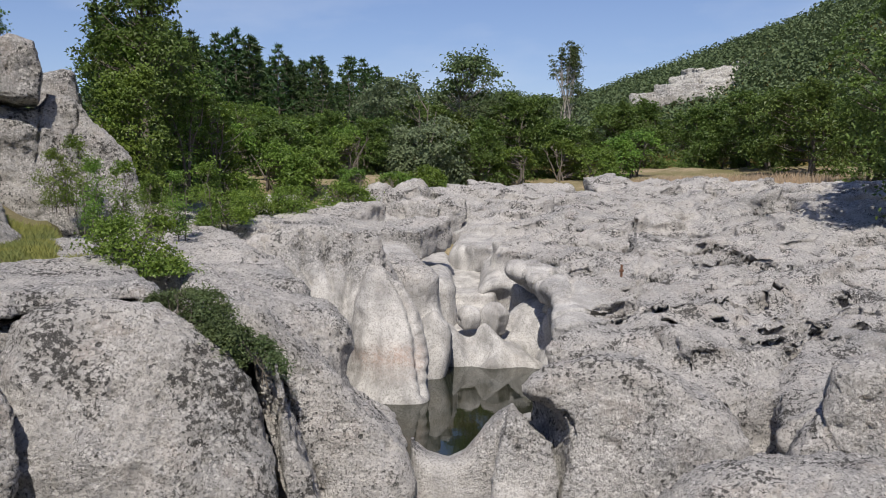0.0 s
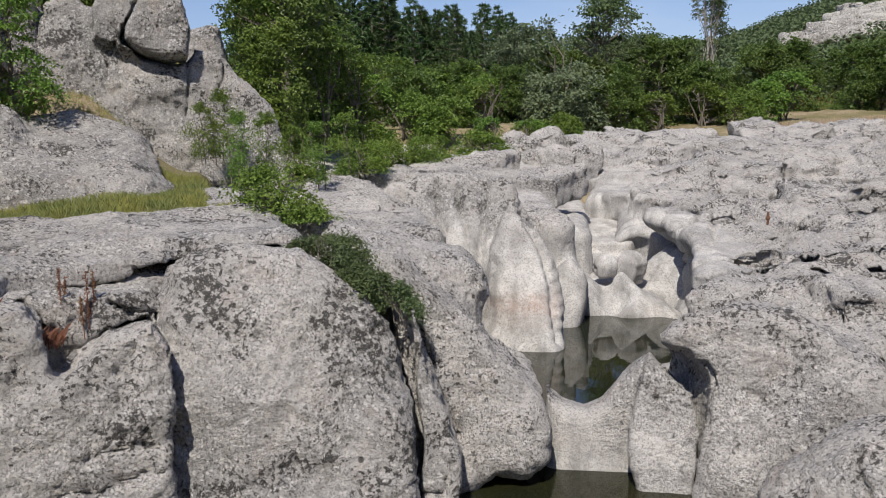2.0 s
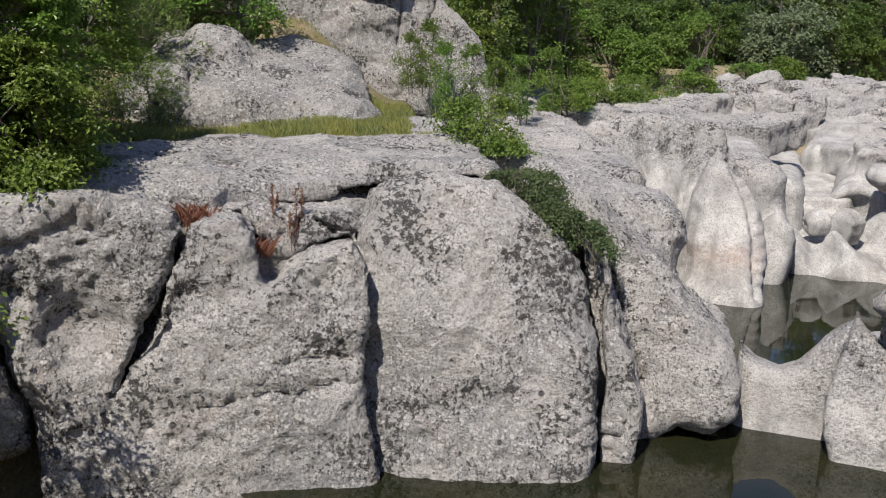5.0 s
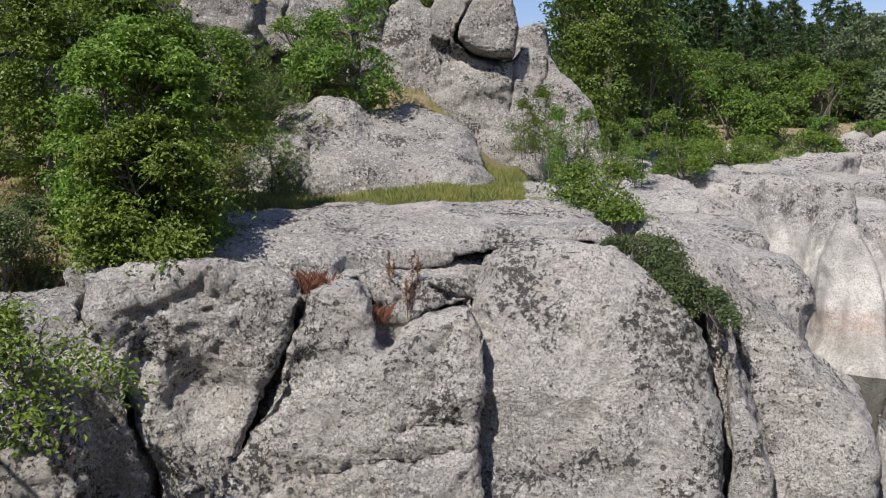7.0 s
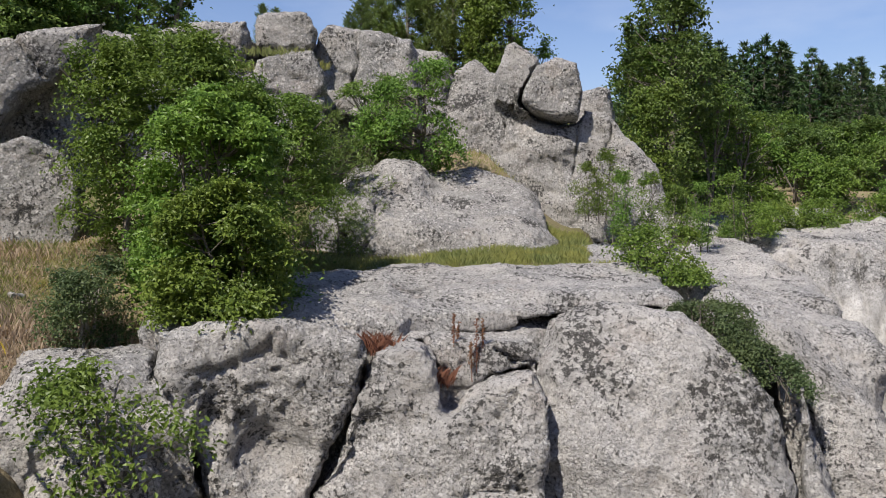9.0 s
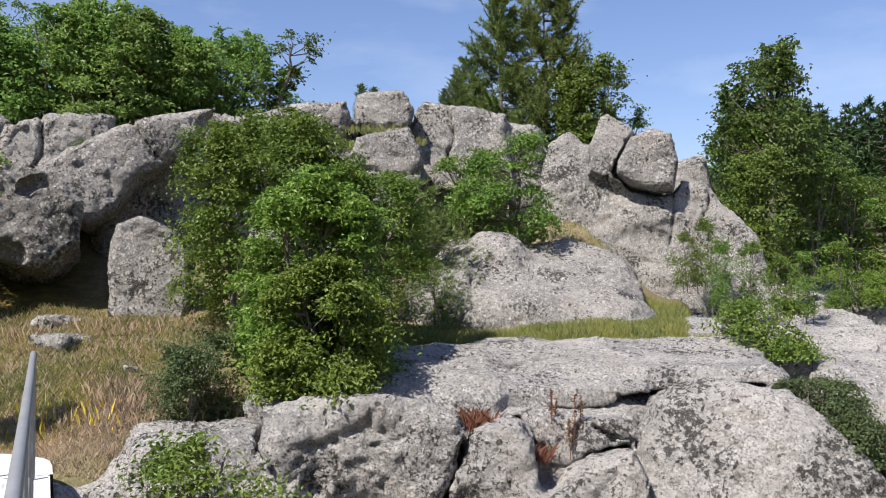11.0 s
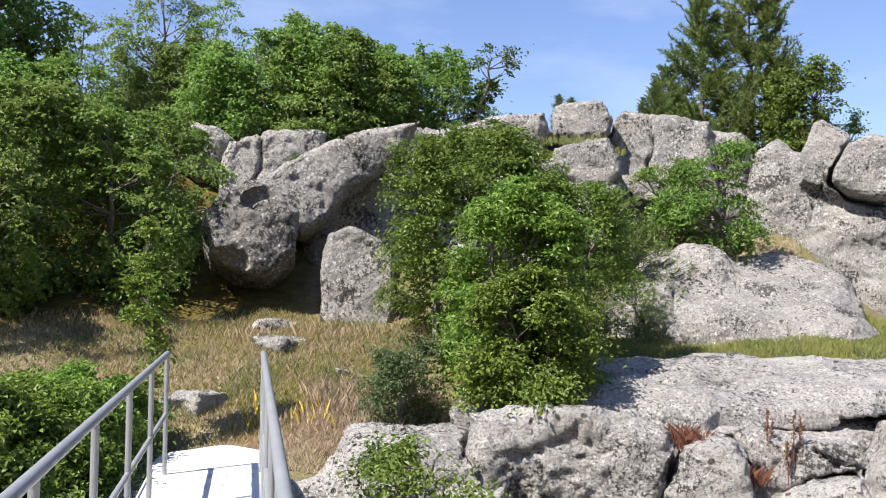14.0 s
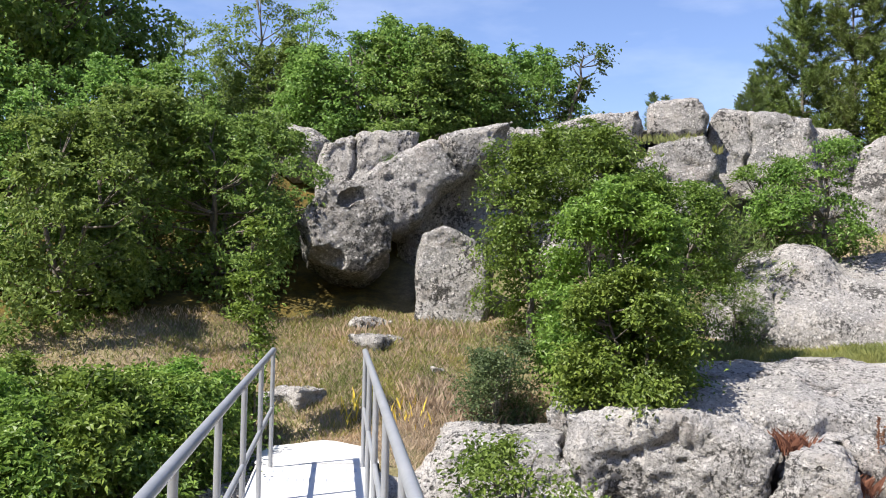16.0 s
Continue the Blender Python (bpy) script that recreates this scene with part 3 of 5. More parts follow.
rock("boulder", "big rounded grey limestone boulder pitted with dark holes", DOME,
     [(egg(15.8, 9.55, -0.42, (0.2, 0.2, 0.14), 0, 0, -25), 0.08), (egg(17.0, 9.3, -0.62, (0.1, 0.2, 0.1)), 0.06),
      (egg(20.7, 9.9, 0.42, (0.13, 0.3, 0.05)), 0.04), (egg(13.6, 8.9, -1.5, (0.32, 0.5, 1.0), 0, -12, -22), 0.3), (egg(24.4, 8.9, -1.9, (0.5, 0.4, 0.5), 0, 0, 10), 0.3), (egg(21.4, 9.2, -0.5, (0.12, 0.2, 0.06), 0, 0, -20), 0.04), (egg(18.6, 9.05, -1.0, (0.13, 0.2, 0.07), 0, 0, -30), 0.05), (egg(23.6, 9.4, 0.0, (0.07, 0.2, 0.06)), 0.03), (egg(16.2, 9.2, -0.95, (0.1, 0.2, 0.08)), 0.05)], cell=0.043, seed=3, low=-3.4)
rock("rock_block", "split grey limestone block with a rounded wedge and black lichen", SPLIT,
     [seam(32, 9.0, [(27.0, -1.5), (30.4, -1.6), (32.4, -1.55), (34.8, -1.68), (38.5, -1.7)], 0.3, 0.022, 0.07), seam(32, 9.0, [(27.2, -1.26), (30.4, -1.24), (32.0, -1.27)], 0.3, 0.022, 0.07)],
     k=0.22, cell=0.042, seed=8, low=-3.4, clear=DOME + HOLLOW, gap=0.03)
rock("boulder", "broad limestone boulder with a hollow shaded recess", HOLLOW,
     [(egg(43.9, 8.98, -0.74, (0.48, 0.56, 0.66), 0, 14, 12), 0.24), (egg(47.6, 9.1, -0.55, (0.18, 0.35, 0.5), 0, 0, 20), 0.2), (egg(41.6, 9.3, 0.42, (0.25, 0.3, 0.1)), 0.08)], cell=0.042, seed=22, low=-3.4)
rock("rock_ledge", "low grey limestone ledge below the flat slab", LEDGE,
     [(egg(32.0, 10.0, -0.42, (0.3, 0.35, 0.36)), 0.1), seam(30, 10.4, [(26.6, -0.12), (28.4, -0.06), (29.4, 0.02)], 0.5, 0.035, 0.13)], cell=0.04, seed=15, clear=DOME + SPLIT, gap=0.03)
rock("rock_slab", "wide flat grey limestone slab with a diagonal crack", SLAB,
     [crack(25.0, 11.3, 0.33, (1.2, 0.45, 0.05), 0, 4), crack(33.5, 11.0, 0.24, (1.5, 0.4, 0.03), 4, 4), crack(31.5, 12.1, 0.6, (0.03, 1.1, 0.3), -52), crack(28.0, 12.9, 0.65, (0.02, 0.9, 0.2), 60), crack(40.0, 11.6, 0.6, (0.02, 1.0, 0.2), -70), crack(24.6, 12.6, 0.6, (0.02, 0.8, 0.2), -65), (egg(29.5, 11.55, 0.5, (0.16, 0.1, 0.1)), 0.05)], cell=0.045, seed=35, rough=0.8, clear=DOME, gap=0.035)
rock("boulder", "dark weathered limestone boulder beside the footbridge",
     [face(53.5, 8.6, [(50.0, -3.4), (49.9, -1.6), (50.1, -1.05), (51.0, -0.72), (53.0, -0.6), (56.0, -0.62), (58.5, -0.9), (59.0, -3.4)], 1.3, 0.4, -6)], cell=0.04, seed=27, low=-3.4, clear=HOLLOW, gap=0.1)
rock("rock_ledge", "rough limestone ledge carrying the end of the footbridge",
     [block(61, 10.0, -1.25, (2.5, 0.95, 1.0), 0.4), block(53.5, 10.2, -0.7, (1.0, 0.9, 0.85), 0.3), block(71, 9.0, -1.1, (0.7, 0.8, 1.0), 0.4)],
     cell=0.045, seed=31, low=-3.0, clear=HOLLOW)
rock("rock_slope", "leaning limestone slope polished by water at its foot", LEAN,
     [seam(10, 11.2, [(11.0, -0.2), (9.9, -0.75), (9.3, -1.3), (8.0, -1.9), (7.6, -2.6)], 0.5, 0.030, 0.13), (egg(6.3, 10.6, -0.95, (0.12, 0.2, 0.06)), 0.06)], cell=0.05, seed=41, low=-3.4, clear=DOME, gap=0.05)
rock("rock_rib", "narrow upright limestone rib between two cracks",
     [face(9.4, 9.95, [(11.2, -0.35), (10.8, -0.2), (10.3, -0.42), (9.9, -0.8), (8.9, -1.32), (8.1, -1.75), (7.6, -2.0), (8.0, -2.5), (8.8, -3.4), (10.5, -3.4), (10.5, -1.6), (10.9, -0.8)], 0.8, 0.1, -8)],
     [seam(9.5, 9.9, [(10.6, -0.75), (9.8, -0.8)], 0.3, 0.022, 0.07), seam(9.5, 9.9, [(10.4, -2.3), (9.2, -2.35), (8.4, -2.0)], 0.3, 0.022, 0.07)], cell=0.034, seed=42, low=-3.4, rough=0.7)
LIP = [face(-1.2, 11.5, [(2.6, -3.4), (2.4, -1.6), (1.2, -1.82), (-0.2, -1.9), (-1.3, -1.8), (-2.6, -1.5), (-4.3, -1.18), (-5.2, -1.5), (-5.2, -3.4)], 0.9, 0.26, -10)]
rock("rock_lip", "pale worn limestone saddle between two pools", LIP, cell=0.036, seed=44, low=-3.4, rough=0.35, clear=LEAN, gap=0.0)
rock("rock_rib", "upright limestone rib at the edge of the lower pool",
     [face(-5.0, 10.9, [(-4.2, -1.14), (-5.6, -1.34), (-7.3, -1.6), (-7.8, -2.06), (-7.4, -2.55), (-7.0, -3.4), (-4.4, -3.4), (-3.2, -2.5), (-2.8, -2.08), (-3.8, -1.4)], 1.7, 0.1, -12)],
     cell=0.036, seed=43, low=-3.4, rough=0.8)
ROUND = [face(-13.0, 10.7, [(-6.6, -3.4), (-7.2, -2.2), (-7.4, -1.5), (-6.4, -1.2), (-4.6, -1.02), (-6.2, -0.7), (-9.5, -0.5), (-12.6, -0.58), (-15.3, -0.88), (-18.2, -1.2), (-19.5, -1.5), (-20.0, -3.4)], 2.6, 0.3, -14),
         egg(-12.0, 12.4, -1.95, (1.5, 1.2, 1.25))]
rock("boulder", "rounded grey limestone boulder with white lichen patches", ROUND,
     [seam(-10, 11.0, [(-5.4, -1.12), (-7.6, -1.05), (-8.0, -1.3)], 0.3, 0.030, 0.13), (egg(-10.6, 11.0, -0.5, (0.1, 0.12, 0.04)), 0.04)], cell=0.042, seed=48, low=-3.6)
rock("rock_mound", "low rough limestone mound in front of the slope",
     [egg(-20.5, 9.4, -2.05, (1.4, 1.0, 1.0)), egg(-15.5, 9.2, -2.45, (0.9, 0.8, 0.85)), egg(-26.5, 9.6, -1.8, (1.2, 1.1, 0.9))], [seam(-18, 8.9, [(-16.6, -1.4), (-18.0, -1.8), (-17.6, -2.4)], 0.6, 0.030, 0.13)], cell=0.045, seed=52, low=-3.6)
rock("boulder", "grey limestone boulder with a dark cleft behind it",
     [face(-24.5, 10.6, [(-19.6, -3.0), (-20.2, -1.75), (-21.3, -1.36), (-23.0, -0.9), (-23.6, -0.4), (-26.0, -0.25), (-29.0, -0.3), (-30.0, -3.0)], 1.6, 0.25, -12)], [seam(-24, 10.6, [(-23.0, -0.8), (-24.2, -1.2), (-25.5, -1.7)], 0.5, 0.025, 0.07)], cell=0.045, seed=55, low=-3.0)

# the gully
BULGE = [face(3.7, 15.65, [(6.8, -2.8), (6.4, -1.4), (6.0, -0.5), (5.4, 0.1), (4.6, 0.36), (3.4, 0.24), (2.4, -0.26), (1.6, -0.86), (1.0, -1.6), (0.9, -2.8)], 2.4, 0.4, -24)]
rock("rock_wall", "fluted limestone wall with a smooth pale face above the pool",
     BULGE + [block(9.4, 21.0, -1.5, (3.0, 2.6, 1.85), 0.45, 0, 5, 0), face(9.0, 17.0, [(14.0, -3.0), (13.6, 0.1), (12.0, 0.5), (9.5, 0.62), (7.0, 0.6), (4.0, 0.5), (3.0, -0.2), (2.6, -3.0)], 3.2, 0.3, -27),
      face(0.3, 17.4, [(2.2, -2.6), (1.6, -1.1), (0.6, -0.85), (-0.2, -1.1), (-0.5, -1.35), (-0.3, -1.8), (0.4, -2.6)], 2.2, 0.2, -12), block(1.6, 22.0, -1.5, (0.9, 1.9, 1.3), 0.4)],
     [(egg(9.6, 15.4, -0.9, (1.5, 0.9, 0.8), 0, -20, 40), 0.6), seam(5, 17.4, [(5.6, 0.9), (5.9, 0.4), (6.4, -0.3), (6.2, -1.2)], 1.4, 0.06, 0.12), seam(3, 16.6, [(3.5, 0.5), (2.6, -0.1), (1.8, -0.9), (1.3, -1.8)], 1.4, 0.07, 0.14),
      seam(9, 18.0, [(8.9, 0.9), (9.1, 0.3), (8.6, 0.0)], 1.2, 0.05, 0.15), seam(9, 18.0, [(11.4, 0.8), (11.2, 0.3), (11.6, -0.1)], 1.2, 0.04, 0.1), seam(9, 17.6, [(7.5, 0.8), (7.6, 0.3), (7.2, -0.2)], 1.2, 0.04, 0.1)],
     k=0.25, cell=0.05, seed=61, low=-3.4, clear=LEAN, gap=0.06)
rock("stream_bed", "pale water-worn limestone bed of the dry channel",
     [block(-0.6, 24.6, -1.15, (0.85, 5.2, 0.55), 0.15, 0, 10, 0), block(1.6, 25.4, -0.85, (0.9, 3.6, 0.6), 0.2, 0, 8, 0), block(-0.6, 21.4, -1.35, (0.7, 0.6, 0.3), 0.12, 10, 6, 4), block(-1.5, 22.2, -1.0, (0.8, 0.5, 0.25), 0.1, -12, 5, -4)], k=0.1, cell=0.06, seed=66, low=-2.4)
rock("rock_saddle", "white water-worn limestone saddle behind the pool",
     [egg(-3.1, 18.9, -2.0, (0.3, 0.6, 0.95), 0, 0, -14), egg(-4.3, 18.9, -2.15, (1.0, 0.5, 0.55), 0, 0, 26), egg(-0.9, 19.2, -2.0, (0.35, 0.7, 1.0), 0, 0, -26), block(-2.2, 19.6, -2.4, (1.0, 0.5, 0.8), 0.3), egg(-6.3, 20.6, -1.8, (1.0, 0.9, 1.0))],
     [(egg(-2.2, 18.5, -1.2, (0.4, 0.5, 0.6)), 0.2)], cell=0.045, seed=64, low=-3.4)
for bearing, far, z, r, sd in ((-1.6, 19.5, -1.0, (0.26, 0.24, 0.22), 1), (-3.2, 19.6, -1.06, (0.32, 0.3, 0.34), 2), (1.3, 28.2, 1.0, (0.42, 0.4, 0.35), 3),
                               (0.1, 28.5, 0.8, (0.45, 0.4, 0.5), 4), (2.6, 28.8, 1.0, (0.4, 0.4, 0.3), 5), (-0.6, 29.5, 1.1, (0.35, 0.3, 0.35), 6), (3.4, 30.0, 1.25, (0.5, 0.4, 0.35), 7), (4.4, 31.0, 1.45, (0.45, 0.4, 0.3), 8), (2.2, 30.6, 1.4, (0.6, 0.4, 0.4), 9), (5.2, 29.6, 1.2, (0.4, 0.4, 0.3), 10)):
    r = [q * (1.5 if far > 25 else 1.0) for q in r]
    rock("stone", "loose grey boulder lying in the dry stream bed", [egg(bearing, far, z, r, 20 * sd, 10, 5 * sd), block(bearing, far, z - 0.1, [q * 0.85 for q in r], 0.08, 30 * sd, 15)],
         k=0.08, cell=0.04, rough=1.0, seed=70 + sd, group="stream boulders")
rnd = random.Random(4)


def ledges(count, near, wide, z0, rise, size):
    """Random low blocks scattered over a slope."""
    out = []
    for i in range(count):
        far = rnd.uniform(*near)
        out.append(block(rnd.uniform(*wide(far)), far, z0 + rise * (far - 12.5) + rnd.uniform(-0.08, 0.22), (rnd.uniform(0.35, 1.0) * size, rnd.uniform(0.3, 0.75) * size, rnd.uniform(0.25, 0.5)),
                         0.12, rnd.uniform(-50, 50), rnd.uniform(2, 16), rnd.uniform(-10, 10)))
    return out


splits = []
for i in range(34):
    far = rnd.uniform(15.5, 33)
    splits.append(crack(rnd.uniform(-27, -6), far, -1.25 + 0.142 * (far - 12.5), (rnd.uniform(0.05, 0.09), rnd.uniform(0.4, 1.3), rnd.uniform(0.2, 0.4)), rnd.choice((-62, -55, -40, 30, 70)) + rnd.uniform(-8, 8), 8))
for i in range(26):
    far = rnd.uniform(15, 24)
    splits.append((egg(rnd.uniform(-27, -7), far, -1.3 + 0.142 * (far - 12.5), (rnd.uniform(0.08, 0.2), rnd.uniform(0.1, 0.25), rnd.uniform(0.12, 0.25))), 0.06))
for b, f, z, r in ((-10.05, 17.0, -0.75, (0.2, 0.3, 0.22)), (-8.4, 16.9, -0.8, (0.12, 0.25, 0.14)), (-11.3, 17.2, -0.62, (0.14, 0.3, 0.26)), (-11.7, 23.4, 0.1, (0.14, 0.3, 0.28)), (-14.2, 20.2, -0.32, (0.12, 0.25, 0.26)),
                   (-16.1, 20.0, -0.3, (0.14, 0.25, 0.3)), (-18.6, 18.4, -0.6, (0.14, 0.2, 0.16)), (-21.4, 20.6, -0.25, (0.2, 0.3, 0.16)), (-24.4, 18.6, -0.5, (0.18, 0.3, 0.14)), (-9.2, 25.0, 0.35, (0.2, 0.3, 0.16))):
    splits.append((egg(b, f, z, r, 0, 0, 20), 0.05))
splits += [seam(-18, 15.5, [(-18.0, -1.1), (-19.6, -1.0), (-21.2, -0.9), (-22.4, -0.55), (-22.8, -0.1)], 3.0, 0.06, 0.2), seam(-12, 20.0, [(-11.6, -0.9), (-12.2, -0.2), (-13.0, 0.3)], 3.0, 0.05, 0.15),
           seam(-16, 18.0, [(-13.4, -0.7), (-16.0, -0.75), (-18.6, -0.6)], 2.0, 0.05, 0.14), seam(-8, 22.0, [(-5.6, -0.4), (-7.4, -0.15), (-9.4, -0.1)], 2.0, 0.06, 0.2), seam(-7, 19.5, [(-6.4, -0.8), (-8.0, -0.5), (-8.4, 0.0)], 2.0, 0.05, 0.15)]
rock("rock_slope", "wide bare limestone slope stepped by low ledges",
     [block(-20.6, 24.6, -1.5, (5.9, 13.0, 1.15), 0.6, 8, 8.6, 0), block(-11.8, 17.0, -1.75, (2.1, 2.2, 1.3), 0.4, 0, 8, 0), block(-21, 15.6, -1.95, (2.4, 2.2, 1.15), 0.45, 0, 8, 0), block(-26, 13.6, -2.0, (1.2, 1.6, 1.0), 0.4, 0, 6, 0),
      block(-6.2, 23.6, -1.05, (1.6, 2.2, 0.9), 0.5, 0, 8, 0), block(-3.6, 27.5, -0.35, (1.4, 2.6, 0.9), 0.5, 0, 8, 0)] + ledges(110, (15.5, 36), lambda f: (-28, -2.5 if f > 22 else -7.0), -1.75, 0.142, 1.9),
     [(egg(-3.6, 17.9, -1.3, (1.15, 4.0, 1.5)), 0.25)] + splits, k=0.07, cell=0.082, seed=81, low=-3.0, rough=1.5, clear=ROUND, gap=0.12)
rock("rock_bank", "broken limestone bank rising beside the stream bed",
     [block(10.0, 26.5, -0.75, (3.4, 4.6, 1.3), 0.5, 0, 4, 0)] + ledges(34, (22.5, 33), lambda f: (0.6 + 24 / f, 17), -0.55, 0.078, 1.9), k=0.1, cell=0.072, seed=85, low=-1.5, rough=1.4)
rock("rock_slab", "flat limestone slab below a green shrub",
     [block(16.0, 15.8, -0.35, (1.9, 1.9, 0.8), 0.35, 0, 3, 0), block(22.6, 15.2, 0.15, (1.7, 1.5, 0.62), 0.25, 0, 4, 0), block(17.5, 13.0, -0.5, (0.9, 0.8, 0.62), 0.3), block(19, 19.0, 0.0, (2.2, 2.2, 0.85), 0.4, 0, 3, 0)], cell=0.058, seed=88, clear=SLAB + DOME, gap=0.06)

# the cliff behind the terrace
rock("rock_dome", "low sloping limestone dome above the green grass",
     [block(33.2, 17.4, 0.45, (2.1, 2.1, 1.5), 0.7, 0, 20, 6), face(38.6, 15.7, [(41.0, 0.2), (41.0, 1.45), (39.6, 1.74), (37.2, 1.75), (35.0, 1.3), (35.0, 0.2)], 1.6, 0.3, -8), egg(35.4, 17.6, 1.75, (0.75, 0.9, 0.85)), egg(29.0, 16.6, 0.5, (1.2, 1.1, 0.95)), egg(31.0, 18.9, 1.75, (1.1, 0.8, 0.75))],
     [seam(37, 15.9, [(36.8, 1.75), (37.2, 1.2), (38.0, 0.6)], 0.9, 0.035, 0.13), seam(32, 15.8, [(29.9, 0.5), (30.4, 0.9), (30.2, 1.2)], 0.6, 0.030, 0.13)], k=0.25, cell=0.05, seed=92, material=ROCK_DARK)
rock("rock_slab", "flat limestone slab lying in the green grass",
     [face(23.4, 14.6, [(27.4, 0.2), (26.9, 0.78), (25.0, 0.84), (21.0, 0.86), (20.4, 0.2)], 2.6, 0.14, 4)], cell=0.05, seed=93, rough=0.7)
PERCHED = [face(25.8, 19.55, [(27.7, 4.12), (26.9, 4.72), (25.6, 4.88), (24.3, 4.76), (23.7, 4.16), (24.1, 3.56), (25.4, 3.48), (26.8, 3.64), (27.7, 3.9)], 1.4, 0.18, -3)]
PEAK = [face(28.0, 19.95, [(29.5, 3.9), (29.4, 4.55), (28.8, 5.2), (28.2, 5.28), (26.6, 4.94), (26.4, 3.7), (27.8, 3.6)], 1.3, 0.16, -8)]
rock("outcrop", "tall grey limestone face split under a perched boulder",
     PEAK + [face(26.0, 20.0, [(33.0, 0.6), (32.6, 3.8), (32.1, 4.62), (30.7, 4.84), (29.5, 4.5), (27.8, 3.96), (26.8, 3.62), (24.4, 3.28), (23.8, 3.72), (22.6, 3.64), (20.8, 3.02), (19.2, 2.34), (18.4, 1.6), (18.2, 0.4)], 2.6, 0.28, -10),
      block(23.0, 22.6, 3.6, (0.5, 0.5, 0.95), 0.25, 0, 0, -10), egg(25.4, 20.75, 2.95, (1.3, 0.95, 0.72)), egg(30.8, 21.2, 3.2, (0.9, 1.0, 1.6))],
     [seam(23, 20.2, [(24.1, 3.5), (24.0, 3.0), (24.4, 2.4)], 0.5, 0.035, 0.13), seam(29, 20.2, [(28.0, 4.1), (28.6, 3.6), (28.9, 3.0)], 0.5, 0.030, 0.13), seam(22, 20.2, [(22.0, 3.5), (22.4, 2.9), (21.8, 2.2)], 0.4, 0.030, 0.13)], k=0.2, cell=0.058, seed=96, clear=PERCHED, gap=0.035, material=ROCK_DARK)
rock("boulder", "rounded limestone boulder perched on the rock face",
     PERCHED, cell=0.04, seed=99, rough=0.6, material=ROCK_DARK)
RIDGE = [face(50.0, 18.8, [(56.2, 3.0), (55.7, 5.0), (54.3, 5.2), (51.8, 5.18), (48.5, 5.52), (44.9, 5.6), (44.6, 5.1), (45.4, 4.3), (45.6, 2.4), (55.0, 2.2)], 3.0, 0.28, 6)]
STEP = [face(42.6, 19.4, [(44.5, 4.9), (44.4, 5.66), (43.6, 5.74), (41.2, 5.76), (40.6, 5.35), (41.0, 4.9)], 1.6, 0.14, -4)]
rock("cliff", "high domed limestone cliff with dark weathered hollows",
     RIDGE + [face(37.6, 19.9, [(40.8, 3.4), (40.6, 5.3), (39.9, 5.52), (36.8, 5.45), (34.6, 5.26), (34.2, 3.2)], 2.4, 0.2, -8), block(41.2, 21.4, 3.75, (3.2, 1.2, 1.6), 0.3, 0, 4, 2), egg(36.4, 21.6, 3.4, (2.2, 1.6, 1.9)), block(45.6, 19.8, 2.6, (1.4, 1.2, 1.9), 0.4, 0, -10, 8), block(54.6, 17.6, 2.6, (1.7, 0.9, 1.5), 0.4, 0, -8, -10)],
     [(egg(48.0, 18.3, 4.3, (1.35, 0.7, 0.62), 0, 12, 4), 0.12), seam(50, 18.9, [(53.2, 5.6), (52.6, 4.8), (53.4, 4.0)], 1.0, 0.030, 0.13), seam(46, 18.9, [(45.8, 5.8), (46.3, 5.0), (45.8, 4.4)], 0.8, 0.025, 0.07), seam(38, 20.0, [(38.4, 5.6), (38.0, 4.9), (38.6, 4.2)], 0.8, 0.030, 0.13), seam(50, 18.9, [(49.9, 5.6), (49.0, 5.1), (46.5, 5.15)], 0.6, 0.022, 0.07)], k=0.2, cell=0.058, seed=103, clear=STEP, gap=0.04, material=ROCK_DARK)
rock("rock_block", "square limestone block capping the cliff", STEP, cell=0.05, seed=105, rough=0.7, material=ROCK_DARK)
rock("boulder", "blocky limestone boulder with grass in its cracks",
     [face(42.6, 18.2, [(45.3, 2.2), (45.2, 4.05), (44.5, 4.55), (42.6, 4.72), (40.9, 4.72), (40.1, 4.2), (40.2, 2.2)], 1.5, 0.22, -8)], [seam(42.6, 18.2, [(45.4, 3.72), (43.6, 3.95), (41.4, 3.75), (40.0, 3.9)], 0.5, 0.040, 0.13), seam(42.6, 18.2, [(43.0, 4.8), (42.4, 4.3), (41.2, 4.1)], 0.4, 0.025, 0.07)], cell=0.05, seed=107, rough=0.75, material=ROCK_DARK)
rock("boulder", "long slanting limestone boulder shaded underneath",
     [face(58.6, 15.9, [(63.6, 2.9), (63.4, 3.46), (61.8, 3.9), (60.0, 4.14), (57.8, 4.38), (55.9, 4.5), (53.0, 4.66), (54.4, 4.0), (56.6, 3.5), (57.8, 3.3), (59.0, 2.75), (60.6, 2.5)], 2.2, 0.2, -4)], [seam(58, 15.9, [(58.2, 4.5), (57.4, 4.0), (56.4, 3.7)], 0.5, 0.030, 0.13)], cell=0.05, seed=110, rough=0.6, material=ROCK_DARK)
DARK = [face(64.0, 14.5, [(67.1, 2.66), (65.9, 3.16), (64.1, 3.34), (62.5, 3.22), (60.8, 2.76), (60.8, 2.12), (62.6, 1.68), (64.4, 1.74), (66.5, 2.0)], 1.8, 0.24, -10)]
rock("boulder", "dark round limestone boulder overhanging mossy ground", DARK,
     [(block(63.0, 14.45, 3.16, (0.3, 0.3, 0.1), 0.05, 0, 10, -16), 0.05), (egg(65.5, 14.4, 2.1, (0.3, 0.3, 0.2)), 0.15)], cell=0.042, seed=114, rough=0.8, material=ROCK_STAINED_SHADED)
